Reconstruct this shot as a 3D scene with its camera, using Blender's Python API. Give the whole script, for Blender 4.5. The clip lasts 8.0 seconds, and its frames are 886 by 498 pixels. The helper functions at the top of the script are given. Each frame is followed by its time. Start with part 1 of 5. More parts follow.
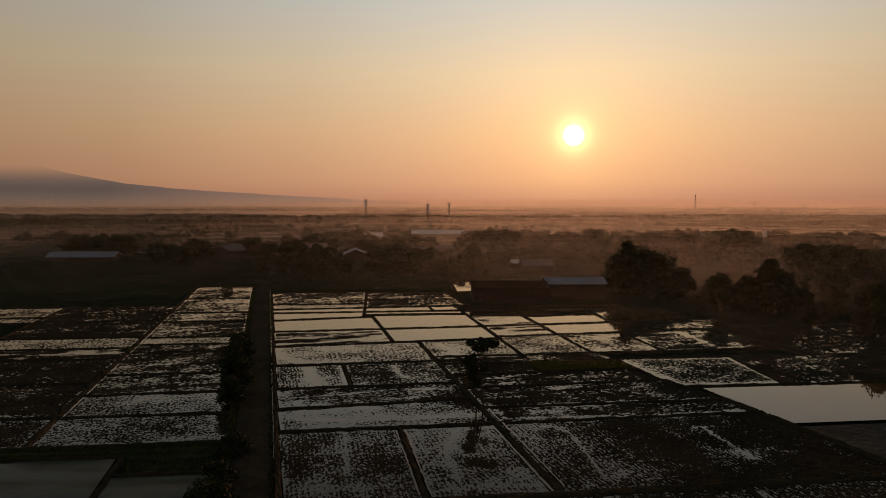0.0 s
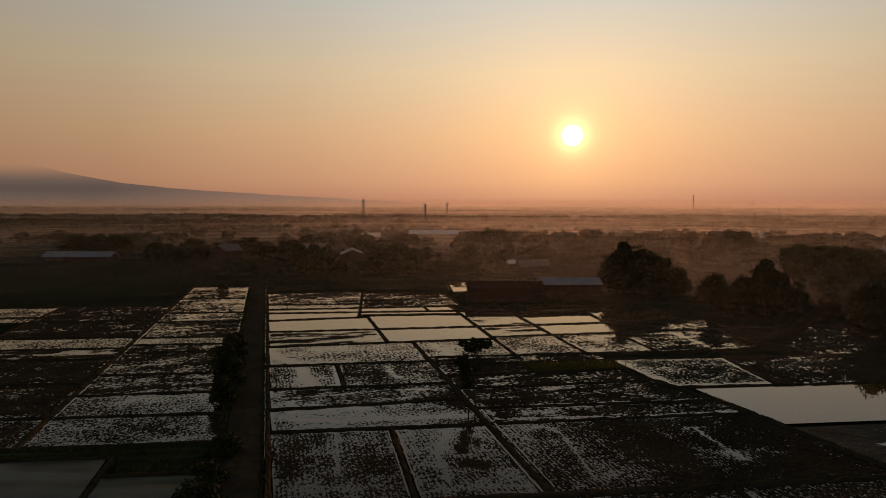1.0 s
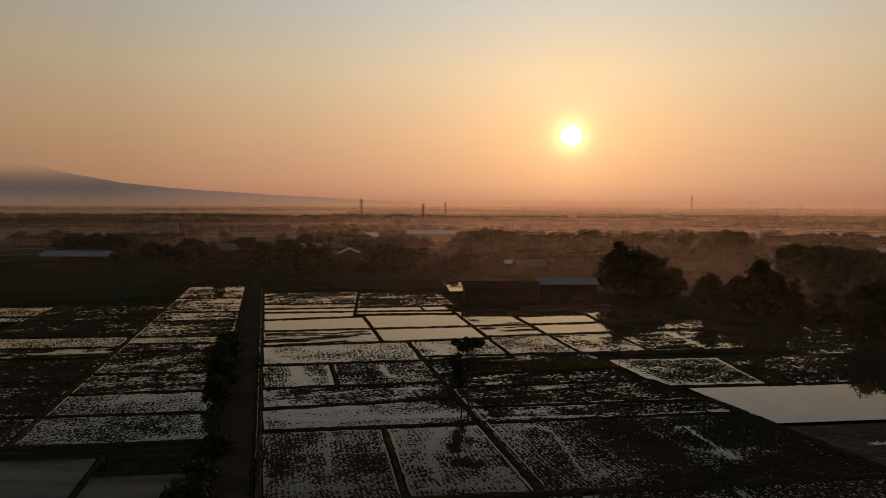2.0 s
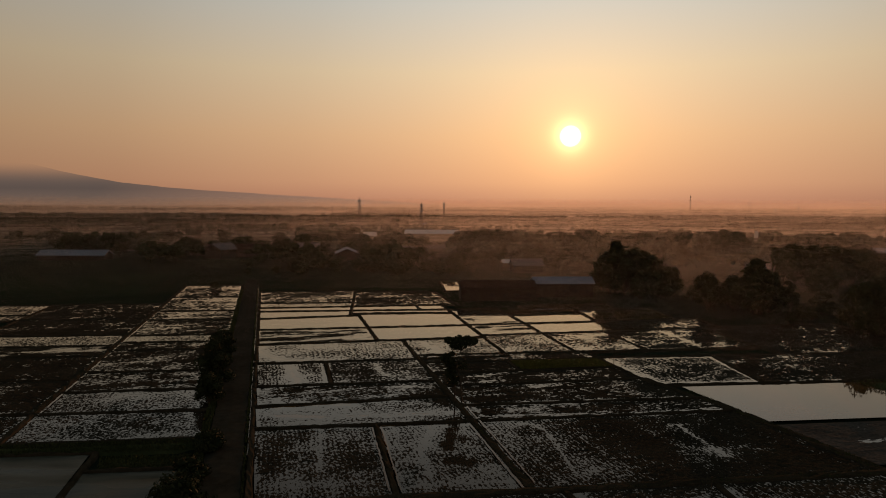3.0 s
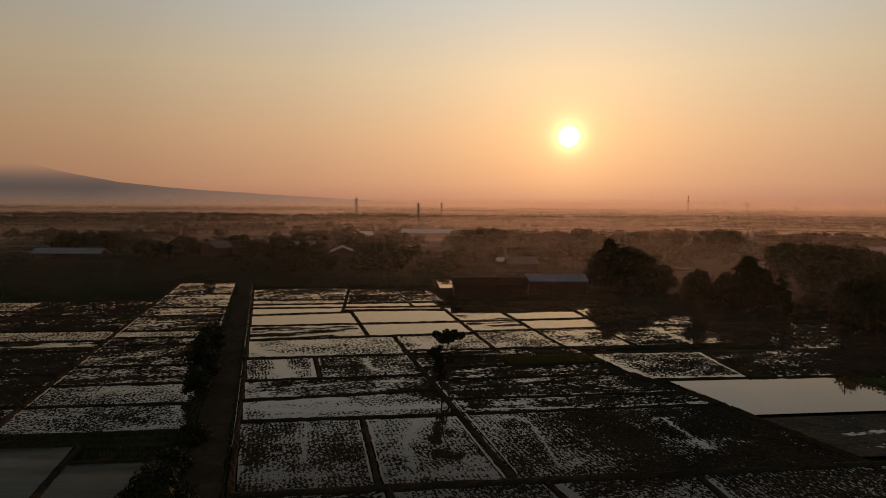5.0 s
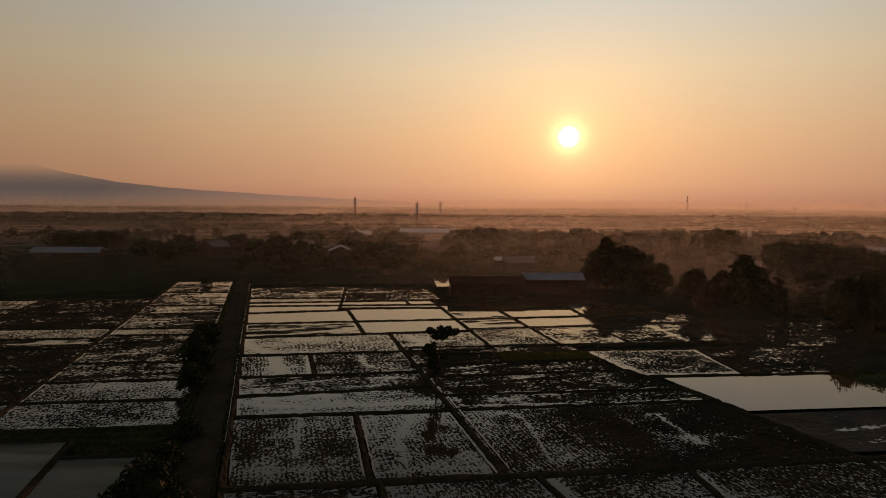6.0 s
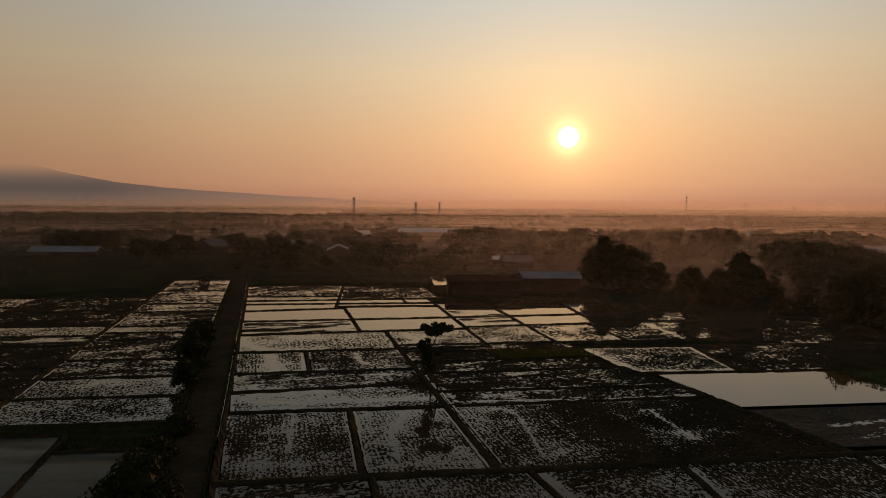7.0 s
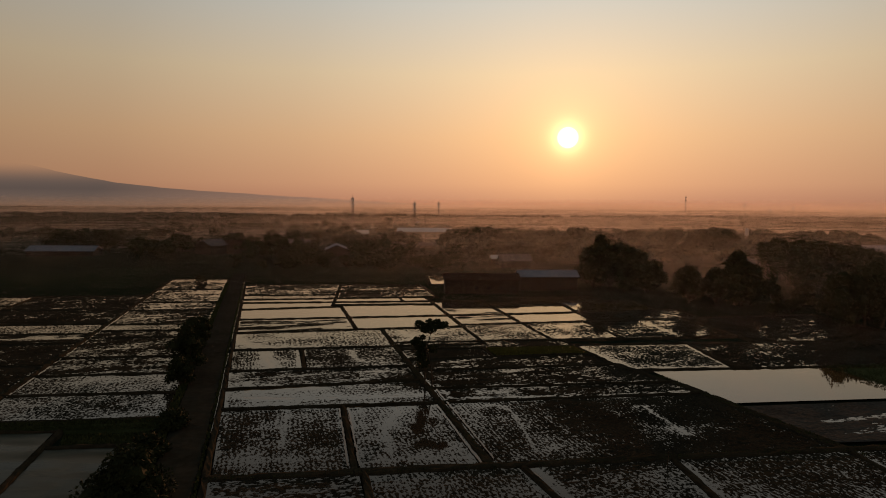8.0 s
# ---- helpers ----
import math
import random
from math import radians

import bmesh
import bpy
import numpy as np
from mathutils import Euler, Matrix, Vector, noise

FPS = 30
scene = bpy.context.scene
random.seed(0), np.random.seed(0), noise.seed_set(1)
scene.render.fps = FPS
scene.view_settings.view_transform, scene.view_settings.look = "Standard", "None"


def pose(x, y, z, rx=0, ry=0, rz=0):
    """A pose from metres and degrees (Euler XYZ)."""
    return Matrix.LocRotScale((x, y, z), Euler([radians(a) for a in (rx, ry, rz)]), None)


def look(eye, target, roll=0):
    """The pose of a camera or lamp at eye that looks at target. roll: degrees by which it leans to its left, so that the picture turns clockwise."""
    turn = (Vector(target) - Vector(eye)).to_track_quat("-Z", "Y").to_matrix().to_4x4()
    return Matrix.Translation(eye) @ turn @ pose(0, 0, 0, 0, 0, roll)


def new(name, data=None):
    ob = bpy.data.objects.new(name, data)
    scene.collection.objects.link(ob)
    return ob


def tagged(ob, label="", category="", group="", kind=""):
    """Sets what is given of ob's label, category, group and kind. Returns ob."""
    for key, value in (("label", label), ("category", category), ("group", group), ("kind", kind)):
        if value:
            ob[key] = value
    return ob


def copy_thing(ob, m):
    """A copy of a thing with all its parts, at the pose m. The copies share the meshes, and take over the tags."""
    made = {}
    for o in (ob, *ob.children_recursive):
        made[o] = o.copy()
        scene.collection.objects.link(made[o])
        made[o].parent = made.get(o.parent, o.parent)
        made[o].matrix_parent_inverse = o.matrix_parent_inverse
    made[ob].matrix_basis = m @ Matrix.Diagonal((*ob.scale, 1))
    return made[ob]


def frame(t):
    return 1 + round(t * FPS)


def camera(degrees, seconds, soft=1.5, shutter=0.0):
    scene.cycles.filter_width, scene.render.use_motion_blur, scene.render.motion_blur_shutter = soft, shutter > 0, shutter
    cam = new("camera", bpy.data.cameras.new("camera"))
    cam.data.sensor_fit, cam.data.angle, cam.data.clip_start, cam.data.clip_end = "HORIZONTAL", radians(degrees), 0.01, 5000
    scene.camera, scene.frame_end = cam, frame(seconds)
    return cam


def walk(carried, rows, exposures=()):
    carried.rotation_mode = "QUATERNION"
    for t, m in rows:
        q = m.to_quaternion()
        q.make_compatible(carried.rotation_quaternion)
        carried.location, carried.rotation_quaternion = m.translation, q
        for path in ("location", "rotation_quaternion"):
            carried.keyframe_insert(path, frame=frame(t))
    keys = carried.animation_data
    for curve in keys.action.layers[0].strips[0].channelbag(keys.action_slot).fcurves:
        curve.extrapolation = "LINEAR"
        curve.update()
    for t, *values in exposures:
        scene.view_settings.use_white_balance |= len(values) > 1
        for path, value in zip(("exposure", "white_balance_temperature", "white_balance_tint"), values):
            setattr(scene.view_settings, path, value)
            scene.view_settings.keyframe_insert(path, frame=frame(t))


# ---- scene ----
import itertools

cam = camera(68.0, 8.0, soft=1.0)
PATH = [
    (0.0, (-0.012, -0.345, 28.214), (-0.068, 99.407, 21.181), 0.09),
    (0.5, (0.405, -0.348, 28.275), (0.462, 99.405, 21.249), 0.13),
    (1.0, (0.819, -0.366, 28.285), (0.978, 99.387, 21.267), 0.17),
    (1.5, (1.230, -0.397, 28.251), (1.481, 99.357, 21.239), 0.21),
    (2.0, (1.638, -0.439, 28.175), (1.971, 99.315, 21.169), 0.25),
    (2.5, (2.042, -0.491, 28.062), (2.450, 99.263, 21.063), 0.28),
    (3.0, (2.442, -0.550, 27.915), (2.918, 99.204, 20.924), 0.32),
    (3.5, (2.839, -0.615, 27.740), (3.375, 99.139, 20.758), 0.34),
    (4.0, (3.233, -0.685, 27.540), (3.822, 99.070, 20.568), 0.37),
    (4.5, (3.623, -0.757, 27.319), (4.260, 98.999, 20.359), 0.39),
    (5.0, (4.010, -0.829, 27.082), (4.690, 98.927, 20.135), 0.40),
    (5.5, (4.393, -0.901, 26.832), (5.111, 98.856, 19.901), 0.42),
    (6.0, (4.773, -0.969, 26.574), (5.525, 98.789, 19.662), 0.42),
    (6.5, (5.149, -1.033, 26.312), (5.933, 98.727, 19.421), 0.42),
    (7.0, (5.522, -1.090, 26.049), (6.334, 98.671, 19.184), 0.42),
    (7.5, (5.891, -1.138, 25.791), (6.730, 98.624, 18.954), 0.41),
    (8.0, (6.256, -1.177, 25.541), (7.121, 98.588, 18.737), 0.40),
]
walk(cam, [(t, look(eye, target, roll)) for t, eye, target, roll in PATH])

# ---------------------------------------------------------------- world and sun
SUN_AZ, SUN_EL = radians(11.1), radians(5.7)
SUN_DIR = Vector((math.sin(SUN_AZ) * math.cos(SUN_EL), math.cos(SUN_AZ) * math.cos(SUN_EL), math.sin(SUN_EL)))


class Nodes:
    """Short hand for building a node tree."""

    def __init__(self, tree):
        self.t = tree
        tree.nodes.clear()

    def n(self, kind, **kw):
        nd = self.t.nodes.new(kind)
        for k, v in kw.items():
            if k == "operation":
                nd.operation = v
            elif k == "blend_type":
                nd.blend_type = v
            elif k == "data_type":
                nd.data_type = v
            elif k == "interpolation_type":
                nd.interpolation_type = v
        return nd

    def put(self, socket, value):
        if hasattr(value, "is_output"):
            self.t.links.new(value, socket)
        else:
            socket.default_value = value

    def math(self, op, a, b=0.0, c=0.0, clamp=False):
        nd = self.n("ShaderNodeMath", operation=op)
        nd.use_clamp = clamp
        for i, v in enumerate((a, b, c)):
            self.put(nd.inputs[i], v)
        return nd.outputs[0]

    def ramp(self, fac, stops, mode="LINEAR"):
        nd = self.n("ShaderNodeValToRGB")
        nd.color_ramp.interpolation = mode
        el = nd.color_ramp.elements
        while len(el) < len(stops):
            el.new(0.5)
        for e, (p, col) in zip(el, stops):
            e.position, e.color = p, (*col, 1) if len(col) == 3 else col
        self.put(nd.inputs[0], fac)
        return nd.outputs[0]

    def mix(self, fac, a, b, blend="MIX"):
        nd = self.n("ShaderNodeMix", data_type="RGBA", blend_type=blend)
        self.put(nd.inputs[0], fac)
        self.put(nd.inputs[6], a)
        self.put(nd.inputs[7], b)
        return nd.outputs[2]

    def noise(self, scale, detail=3.0, rough=0.55, vec=None, distortion=0.0):
        nd = self.n("ShaderNodeTexNoise")
        nd.inputs["Scale"].default_value = scale
        nd.inputs["Detail"].default_value = detail
        nd.inputs["Roughness"].default_value = rough
        nd.inputs["Distortion"].default_value = distortion
        if vec is not None:
            self.put(nd.inputs["Vector"], vec)
        return nd.outputs[0]


def grey(v):
    return (v, v, v, 1)


SKY_STOPS = [  # sine of the elevation, colour towards the sun
    (0.000, (0.55, 0.248, 0.150)),
    (0.030, (0.68, 0.352, 0.200)),
    (0.100, (0.765, 0.468, 0.264)),
    (0.190, (0.765, 0.59, 0.385)),
    (0.285, (0.62, 0.60, 0.535)),
    (0.420, (0.34, 0.35, 0.330)),
    (0.700, (0.17, 0.19, 0.205)),
    (1.000, (0.13, 0.15, 0.180)),
]
SKY_TURN = [(0.0, 0.34), (0.5, 0.38), (0.80, 0.46), (0.90, 0.60), (0.96, 0.79), (1.0, 1.0)]

world = bpy.data.worlds.new("dawn_sky")
scene.world = world
world.use_nodes = True
W = Nodes(world.node_tree)
tc = W.n("ShaderNodeTexCoord")
sep = W.n("ShaderNodeSeparateXYZ")
W.put(sep.inputs[0], tc.outputs["Generated"])
dot = W.n("ShaderNodeVectorMath", operation="DOT_PRODUCT")
W.put(dot.inputs[0], tc.outputs["Generated"])
dot.inputs[1].default_value = SUN_DIR
toward = dot.outputs["Value"]
sky = W.ramp(sep.outputs[2], SKY_STOPS)
turn = W.ramp(W.math("MULTIPLY_ADD", toward, 0.5, 0.5), [(p, (v, v, v)) for p, v in SKY_TURN])
sky = W.mix(1.0, sky, turn, "MULTIPLY")
near = W.math("MAXIMUM", toward, 0.0)
for power, colour in ((90, (0.13, 0.07, 0.02)), (700, (0.22, 0.15, 0.06)), (4500, (1.1, 0.85, 0.35))):
    glow = W.math("POWER", near, float(power))
    sky = W.mix(1.0, sky, W.mix(glow, (0, 0, 0, 1), (*colour, 1)), "ADD")
disc = W.n("ShaderNodeMapRange", interpolation_type="SMOOTHSTEP")
W.put(disc.inputs[0], toward)
disc.inputs[1].default_value, disc.inputs[2].default_value = math.cos(radians(0.95)), math.cos(radians(0.45))
sky = W.mix(1.0, sky, W.mix(disc.outputs[0], (0, 0, 0, 1), (4.0, 3.6, 2.6, 1)), "ADD")
nishita = W.n("ShaderNodeTexSky")
nishita.sky_type, nishita.sun_disc = "NISHITA", False
nishita.sun_elevation, nishita.sun_rotation = SUN_EL, SUN_AZ
nishita.air_density, nishita.dust_density = 1.5, 4.0
bg_a, bg_b = W.n("ShaderNodeBackground"), W.n("ShaderNodeBackground")
W.put(bg_a.inputs[0], sky)
bg_a.inputs[1].default_value = 1.0
W.put(bg_b.inputs[0], nishita.outputs[0])
bg_b.inputs[1].default_value = 0.004
both = W.n("ShaderNodeAddShader")
W.put(both.inputs[0], bg_a.outputs[0])
W.put(both.inputs[1], bg_b.outputs[0])
out = W.n("ShaderNodeOutputWorld")
W.put(out.inputs[0], both.outputs[0])

sun = new("sun", bpy.data.lights.new("sun", "SUN"))
sun.data.energy, sun.data.angle, sun.data.color = 1.9, radians(0.6), (1.0, 0.41, 0.185)
sun.matrix_world = look(SUN_DIR * 900, (0, 0, 0))


# ---------------------------------------------------------------- materials
def surface(name, dark, light, scale, rough=0.9, rough_to=None, bump=0.0, bump_scale=None, metal=0.0, spec=0.3, ior=1.45,
            coarse=None, vary=0.0, stretch=None):
    """A principled surface whose colour wanders between two tones at a fine and a coarse scale, in world metres."""
    m = bpy.data.materials.new(name)
    m.use_nodes = True
    N = Nodes(m.node_tree)
    geo = N.n("ShaderNodeNewGeometry")
    place = geo.outputs["Position"]
    if stretch:
        mp = N.n("ShaderNodeMapping")
        N.put(mp.inputs["Vector"], place)
        mp.inputs["Scale"].default_value = stretch
        place = mp.outputs[0]
    fine = N.noise(scale, 4, 0.6, place)
    wide = N.noise(coarse or scale * 0.12, 2, 0.5, place)
    both = N.math("ADD", N.math("MULTIPLY", fine, 0.6), N.math("MULTIPLY", wide, 0.5))
    if vary:
        info = N.n("ShaderNodeObjectInfo")
        both = N.math("ADD", both, N.math("MULTIPLY_ADD", info.outputs["Random"], vary, -vary / 2))
    colour = N.ramp(both, [(0.35, dark), (0.72, light)])
    p = N.n("ShaderNodeBsdfPrincipled")
    N.put(p.inputs["Base Color"], colour)
    p.inputs["Metallic"].default_value = metal
    p.inputs["Specular IOR Level"].default_value = spec
    p.inputs["IOR"].default_value = ior
    if rough_to is None:
        p.inputs["Roughness"].default_value = rough
    else:
        N.put(p.inputs["Roughness"], N.math("MULTIPLY_ADD", wide, rough_to - rough, rough))
    if bump:
        b = N.n("ShaderNodeBump")
        b.inputs["Distance"].default_value = bump
        b.inputs["Strength"].default_value = 1.0
        N.put(b.inputs["Height"], N.noise(bump_scale or scale, 3, 0.6, place))
        N.put(p.inputs["Normal"], b.outputs[0])
    o = N.n("ShaderNodeOutputMaterial")
    N.put(o.inputs[0], p.outputs[0])
    return m


def leafy(name, dark, light, through_light):
    """Foliage: matt leaves that let some light through, varied clump by clump."""
    m = bpy.data.materials.new(name)
    m.use_nodes = True
    N = Nodes(m.node_tree)
    geo = N.n("ShaderNodeNewGeometry")
    f = N.math("ADD", N.math("MULTIPLY", N.noise(0.6, 3, 0.6, geo.outputs["Position"]), 0.7),
               N.math("MULTIPLY", geo.outputs["Random Per Island"], 0.3))
    colour = N.ramp(f, [(0.3, dark), (0.75, light)])
    p = N.n("ShaderNodeBsdfPrincipled")
    N.put(p.inputs["Base Color"], colour)
    p.inputs["Roughness"].default_value = 0.75
    p.inputs["Specular IOR Level"].default_value = 0.03
    tr = N.n("ShaderNodeBsdfTranslucent")
    N.put(tr.inputs["Color"], colour)
    mx = N.n("ShaderNodeMixShader")
    mx.inputs[0].default_value = through_light
    N.put(mx.inputs[1], p.outputs[0])
    N.put(mx.inputs[2], tr.outputs[0])
    o = N.n("ShaderNodeOutputMaterial")
    N.put(o.inputs[0], mx.outputs[0])
    return m


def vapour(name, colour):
    """Fine droplets. Position sets the mix to imitate forward scattering: translucent sunward, more diffuse and dimmer
    towards the mountain.
    """
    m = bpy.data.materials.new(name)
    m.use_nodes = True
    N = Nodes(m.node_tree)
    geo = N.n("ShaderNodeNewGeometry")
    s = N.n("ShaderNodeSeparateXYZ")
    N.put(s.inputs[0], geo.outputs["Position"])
    away_from_sun = N.n("ShaderNodeMapRange", interpolation_type="SMOOTHSTEP")
    N.put(away_from_sun.inputs[0], N.math("DIVIDE", s.outputs[0], s.outputs[1]))
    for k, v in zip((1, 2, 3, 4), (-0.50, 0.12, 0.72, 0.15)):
        away_from_sun.inputs[k].default_value = v
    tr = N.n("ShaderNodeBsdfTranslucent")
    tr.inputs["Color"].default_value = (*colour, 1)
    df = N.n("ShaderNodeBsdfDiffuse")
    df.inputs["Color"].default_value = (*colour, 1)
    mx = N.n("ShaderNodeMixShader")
    N.put(mx.inputs[0], away_from_sun.outputs[0])
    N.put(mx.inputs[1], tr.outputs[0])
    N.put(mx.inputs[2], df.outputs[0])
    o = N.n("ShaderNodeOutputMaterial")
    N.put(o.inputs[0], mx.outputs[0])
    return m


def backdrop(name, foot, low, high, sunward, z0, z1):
    """A far backdrop whose glow holds painted haze, paler at the foot and warmer sunward; it melts into the sky at its
    top.
    """
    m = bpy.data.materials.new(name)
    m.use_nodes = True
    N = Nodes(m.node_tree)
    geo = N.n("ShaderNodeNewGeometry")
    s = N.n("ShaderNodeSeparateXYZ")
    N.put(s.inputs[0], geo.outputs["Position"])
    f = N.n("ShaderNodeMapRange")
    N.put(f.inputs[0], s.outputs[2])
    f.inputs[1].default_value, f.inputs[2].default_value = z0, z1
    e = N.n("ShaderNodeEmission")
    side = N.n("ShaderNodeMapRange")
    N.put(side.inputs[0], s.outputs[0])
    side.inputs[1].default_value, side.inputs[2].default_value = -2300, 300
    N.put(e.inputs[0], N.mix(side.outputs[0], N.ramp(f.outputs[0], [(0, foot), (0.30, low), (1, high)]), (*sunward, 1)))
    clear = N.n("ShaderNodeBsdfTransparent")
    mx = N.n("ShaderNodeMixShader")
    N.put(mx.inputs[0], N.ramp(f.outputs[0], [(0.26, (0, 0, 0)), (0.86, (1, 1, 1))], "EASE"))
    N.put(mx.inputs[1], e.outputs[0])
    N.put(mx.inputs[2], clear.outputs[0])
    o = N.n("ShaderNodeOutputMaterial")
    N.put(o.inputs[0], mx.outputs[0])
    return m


WATER = surface("paddy_water", (0.072, 0.038, 0.014), (0.165, 0.088, 0.034), 0.55, coarse=0.09, rough=0.01, rough_to=0.04, bump=0.0012, bump_scale=1.6, spec=0.44, ior=1.33)
FILM = surface("muddy_water", (0.012, 0.016, 0.010), (0.052, 0.058, 0.040), 0.7, rough=-0.5, rough_to=1.1, bump=0.008, bump_scale=1.5, spec=0.10, ior=1.33,
               coarse=0.16, stretch=(0.45, 1.5, 1))



def ploughed(name, dark, light, across, along, grain=1.0, ridges=0.0):
    """Wet mud and shallow water mingled in flecks of a hand's width. The attribute "dry" says how far the mud stands out."""
    m = bpy.data.materials.new(name)
    m.use_nodes = True
    N = Nodes(m.node_tree)
    geo = N.n("ShaderNodeNewGeometry")
    turned = N.n("ShaderNodeVectorRotate")
    N.put(turned.inputs["Vector"], geo.outputs["Position"])
    turned.inputs["Angle"].default_value = radians(-14.9)
    mp = N.n("ShaderNodeMapping")
    N.put(mp.inputs["Vector"], turned.outputs[0])
    mp.inputs["Scale"].default_value = (across, along, 1)
    fine = N.noise(1.0, 2.6, 0.62, mp.outputs[0], 0.35)
    dry = N.n("ShaderNodeAttribute")
    dry.attribute_name = "dry"
    f = N.math("ADD", N.math("MULTIPLY_ADD", fine, grain / 0.075, -0.5 * grain / 0.075), dry.outputs["Fac"])
    if ridges:
        s = N.n("ShaderNodeSeparateXYZ")
        N.put(s.inputs[0], turned.outputs[0])
        bend = N.math("MULTIPLY", N.noise(0.16, 1, 0.5, turned.outputs[0]), 1.1)
        wave = N.math("SINE", N.math("MULTIPLY", N.math("ADD", s.outputs[0], bend), 2 * math.pi / 0.52))
        f = N.math("ADD", f, N.math("MULTIPLY", wave, ridges))
    mask = N.n("ShaderNodeMapRange")
    N.put(mask.inputs[0], f)
    mask.inputs[1].default_value, mask.inputs[2].default_value = -0.06, 0.06
    level = N.n("ShaderNodeCombineXYZ")
    level.inputs[2].default_value = 1.0
    wet = N.n("ShaderNodeBsdfPrincipled")
    wet.inputs["Base Color"].default_value = (0.040, 0.029, 0.018, 1)
    N.put(wet.inputs["Roughness"], N.math("MULTIPLY_ADD", fine, 0.05, 0.005))
    wet.inputs["Specular IOR Level"].default_value = 0.44
    wet.inputs["IOR"].default_value = 1.33
    N.put(wet.inputs["Normal"], level.outputs[0])
    mud = N.n("ShaderNodeBsdfPrincipled")
    tone = N.math("ADD", N.math("MULTIPLY", N.noise(2.4, 3, 0.6, geo.outputs["Position"]), 0.6), N.math("MULTIPLY", N.noise(0.15, 2, 0.5, geo.outputs["Position"]), 0.4))
    N.put(mud.inputs["Base Color"], N.ramp(tone, [(0.34, dark), (0.66, light)]))
    mud.inputs["Roughness"].default_value = 0.95
    mud.inputs["Specular IOR Level"].default_value = 0.0
    b = N.n("ShaderNodeBump")
    b.inputs["Distance"].default_value = 0.03
    N.put(b.inputs["Height"], f)
    N.put(mud.inputs["Normal"], b.outputs[0])
    mx = N.n("ShaderNodeMixShader")
    N.put(mx.inputs[0], mask.outputs[0])
    N.put(mx.inputs[1], wet.outputs[0])
    N.put(mx.inputs[2], mud.outputs[0])
    o = N.n("ShaderNodeOutputMaterial")
    N.put(o.inputs[0], mx.outputs[0])
    return m


MUD_DARK, MUD_LIGHT = (0.017, 0.0158, 0.0110), (0.046, 0.0410, 0.029)
SOIL = {}
for reach, coarser in (("near", 0.70), ("middle", 0.54), ("far", 0.38)):  # clods are broken less finely in the fields farther out
    SOIL["rows", reach] = ploughed("ploughed_mud_in_rows", MUD_DARK, MUD_LIGHT, 5.2 * coarser, 2.6 * coarser, 1.0, 0.5)
    SOIL["clods", reach] = ploughed("trodden_mud_clods", MUD_DARK, MUD_LIGHT, 4.0 * coarser, 3.0 * coarser)
    SOIL["cross", reach] = ploughed("mud_in_cross_streaks", MUD_DARK, MUD_LIGHT, 2.5 * coarser, 3.3 * coarser)
    SOIL["pools", reach] = ploughed("levelled_mud", MUD_DARK, MUD_LIGHT, 1.1, 3.0, 0.35)
    SOIL["silt", reach] = ploughed("grey_silt", (0.040, 0.038, 0.033), (0.095, 0.090, 0.078), 0.9, 2.2, 0.4)
EARTH = surface("bund_earth", (0.022, 0.020, 0.013), (0.055, 0.045, 0.030), 1.5, rough=0.95, bump=0.05, bump_scale=4, spec=0.0)
ROAD = surface("road_dust", (0.022, 0.022, 0.016), (0.046, 0.044, 0.034), 1.1, rough=0.9, bump=0.02, bump_scale=6, spec=0.0)
GROUND = surface("farm_ground", (0.011, 0.018, 0.011), (0.023, 0.031, 0.019), 0.08, rough=0.95, bump=0.25, bump_scale=0.8, coarse=0.012, spec=0.0)
GRASS = surface("grass", (0.036, 0.046, 0.018), (0.080, 0.090, 0.040), 0.9, rough=0.95, bump=0.15, bump_scale=3, spec=0.0)
MEADOW = surface("dark_meadow", (0.011, 0.020, 0.012), (0.024, 0.037, 0.022), 0.5, rough=0.95, bump=0.2, bump_scale=2, spec=0.0, coarse=0.03)
SEEDLING = leafy("rice_seedlings", (0.050, 0.062, 0.019), (0.10, 0.112, 0.034), 0.3)
LEAF = leafy("leaves", (0.024, 0.030, 0.014), (0.046, 0.052, 0.024), 0.015)
FAR_LEAF = leafy("far_leaves", (0.020, 0.026, 0.012), (0.050, 0.056, 0.026), 0.2)
BARK = surface("bark", (0.035, 0.026, 0.018), (0.085, 0.065, 0.045), 6, rough=0.95, bump=0.02, bump_scale=14)
BRICK = surface("dark_brick_wall", (0.024, 0.018, 0.014), (0.055, 0.040, 0.032), 1.6, rough=0.9, bump=0.02, bump_scale=8)
PLASTER = surface("weathered_plaster", (0.13, 0.115, 0.10), (0.24, 0.22, 0.19), 0.9, rough=0.9, bump=0.01)
PLANK = surface("dark_planks", (0.030, 0.024, 0.018), (0.075, 0.058, 0.042), 3, rough=0.85, bump=0.01, stretch=(4, 4, 0.4))
TILE = surface("clay_roof_tiles", (0.032, 0.020, 0.015), (0.075, 0.046, 0.034), 1.4, rough=0.95, bump=0.05, bump_scale=5, vary=0.2, spec=0.0)
ZINC = surface("zinc_roof_sheet", (0.16, 0.18, 0.215), (0.32, 0.345, 0.40), 0.7, rough=0.4, rough_to=0.7, bump=0.01, metal=0.4, vary=0.15)
OLD_ZINC = surface("rusty_sheet_roof", (0.075, 0.066, 0.064), (0.17, 0.155, 0.155), 0.9, rough=0.6, rough_to=0.8, bump=0.01, metal=0.2, vary=0.2)
WHITE_ROOF = surface("pale_roof_sheet", (0.50, 0.50, 0.50), (0.75, 0.75, 0.73), 0.4, rough=0.4, rough_to=0.6, metal=0.2)
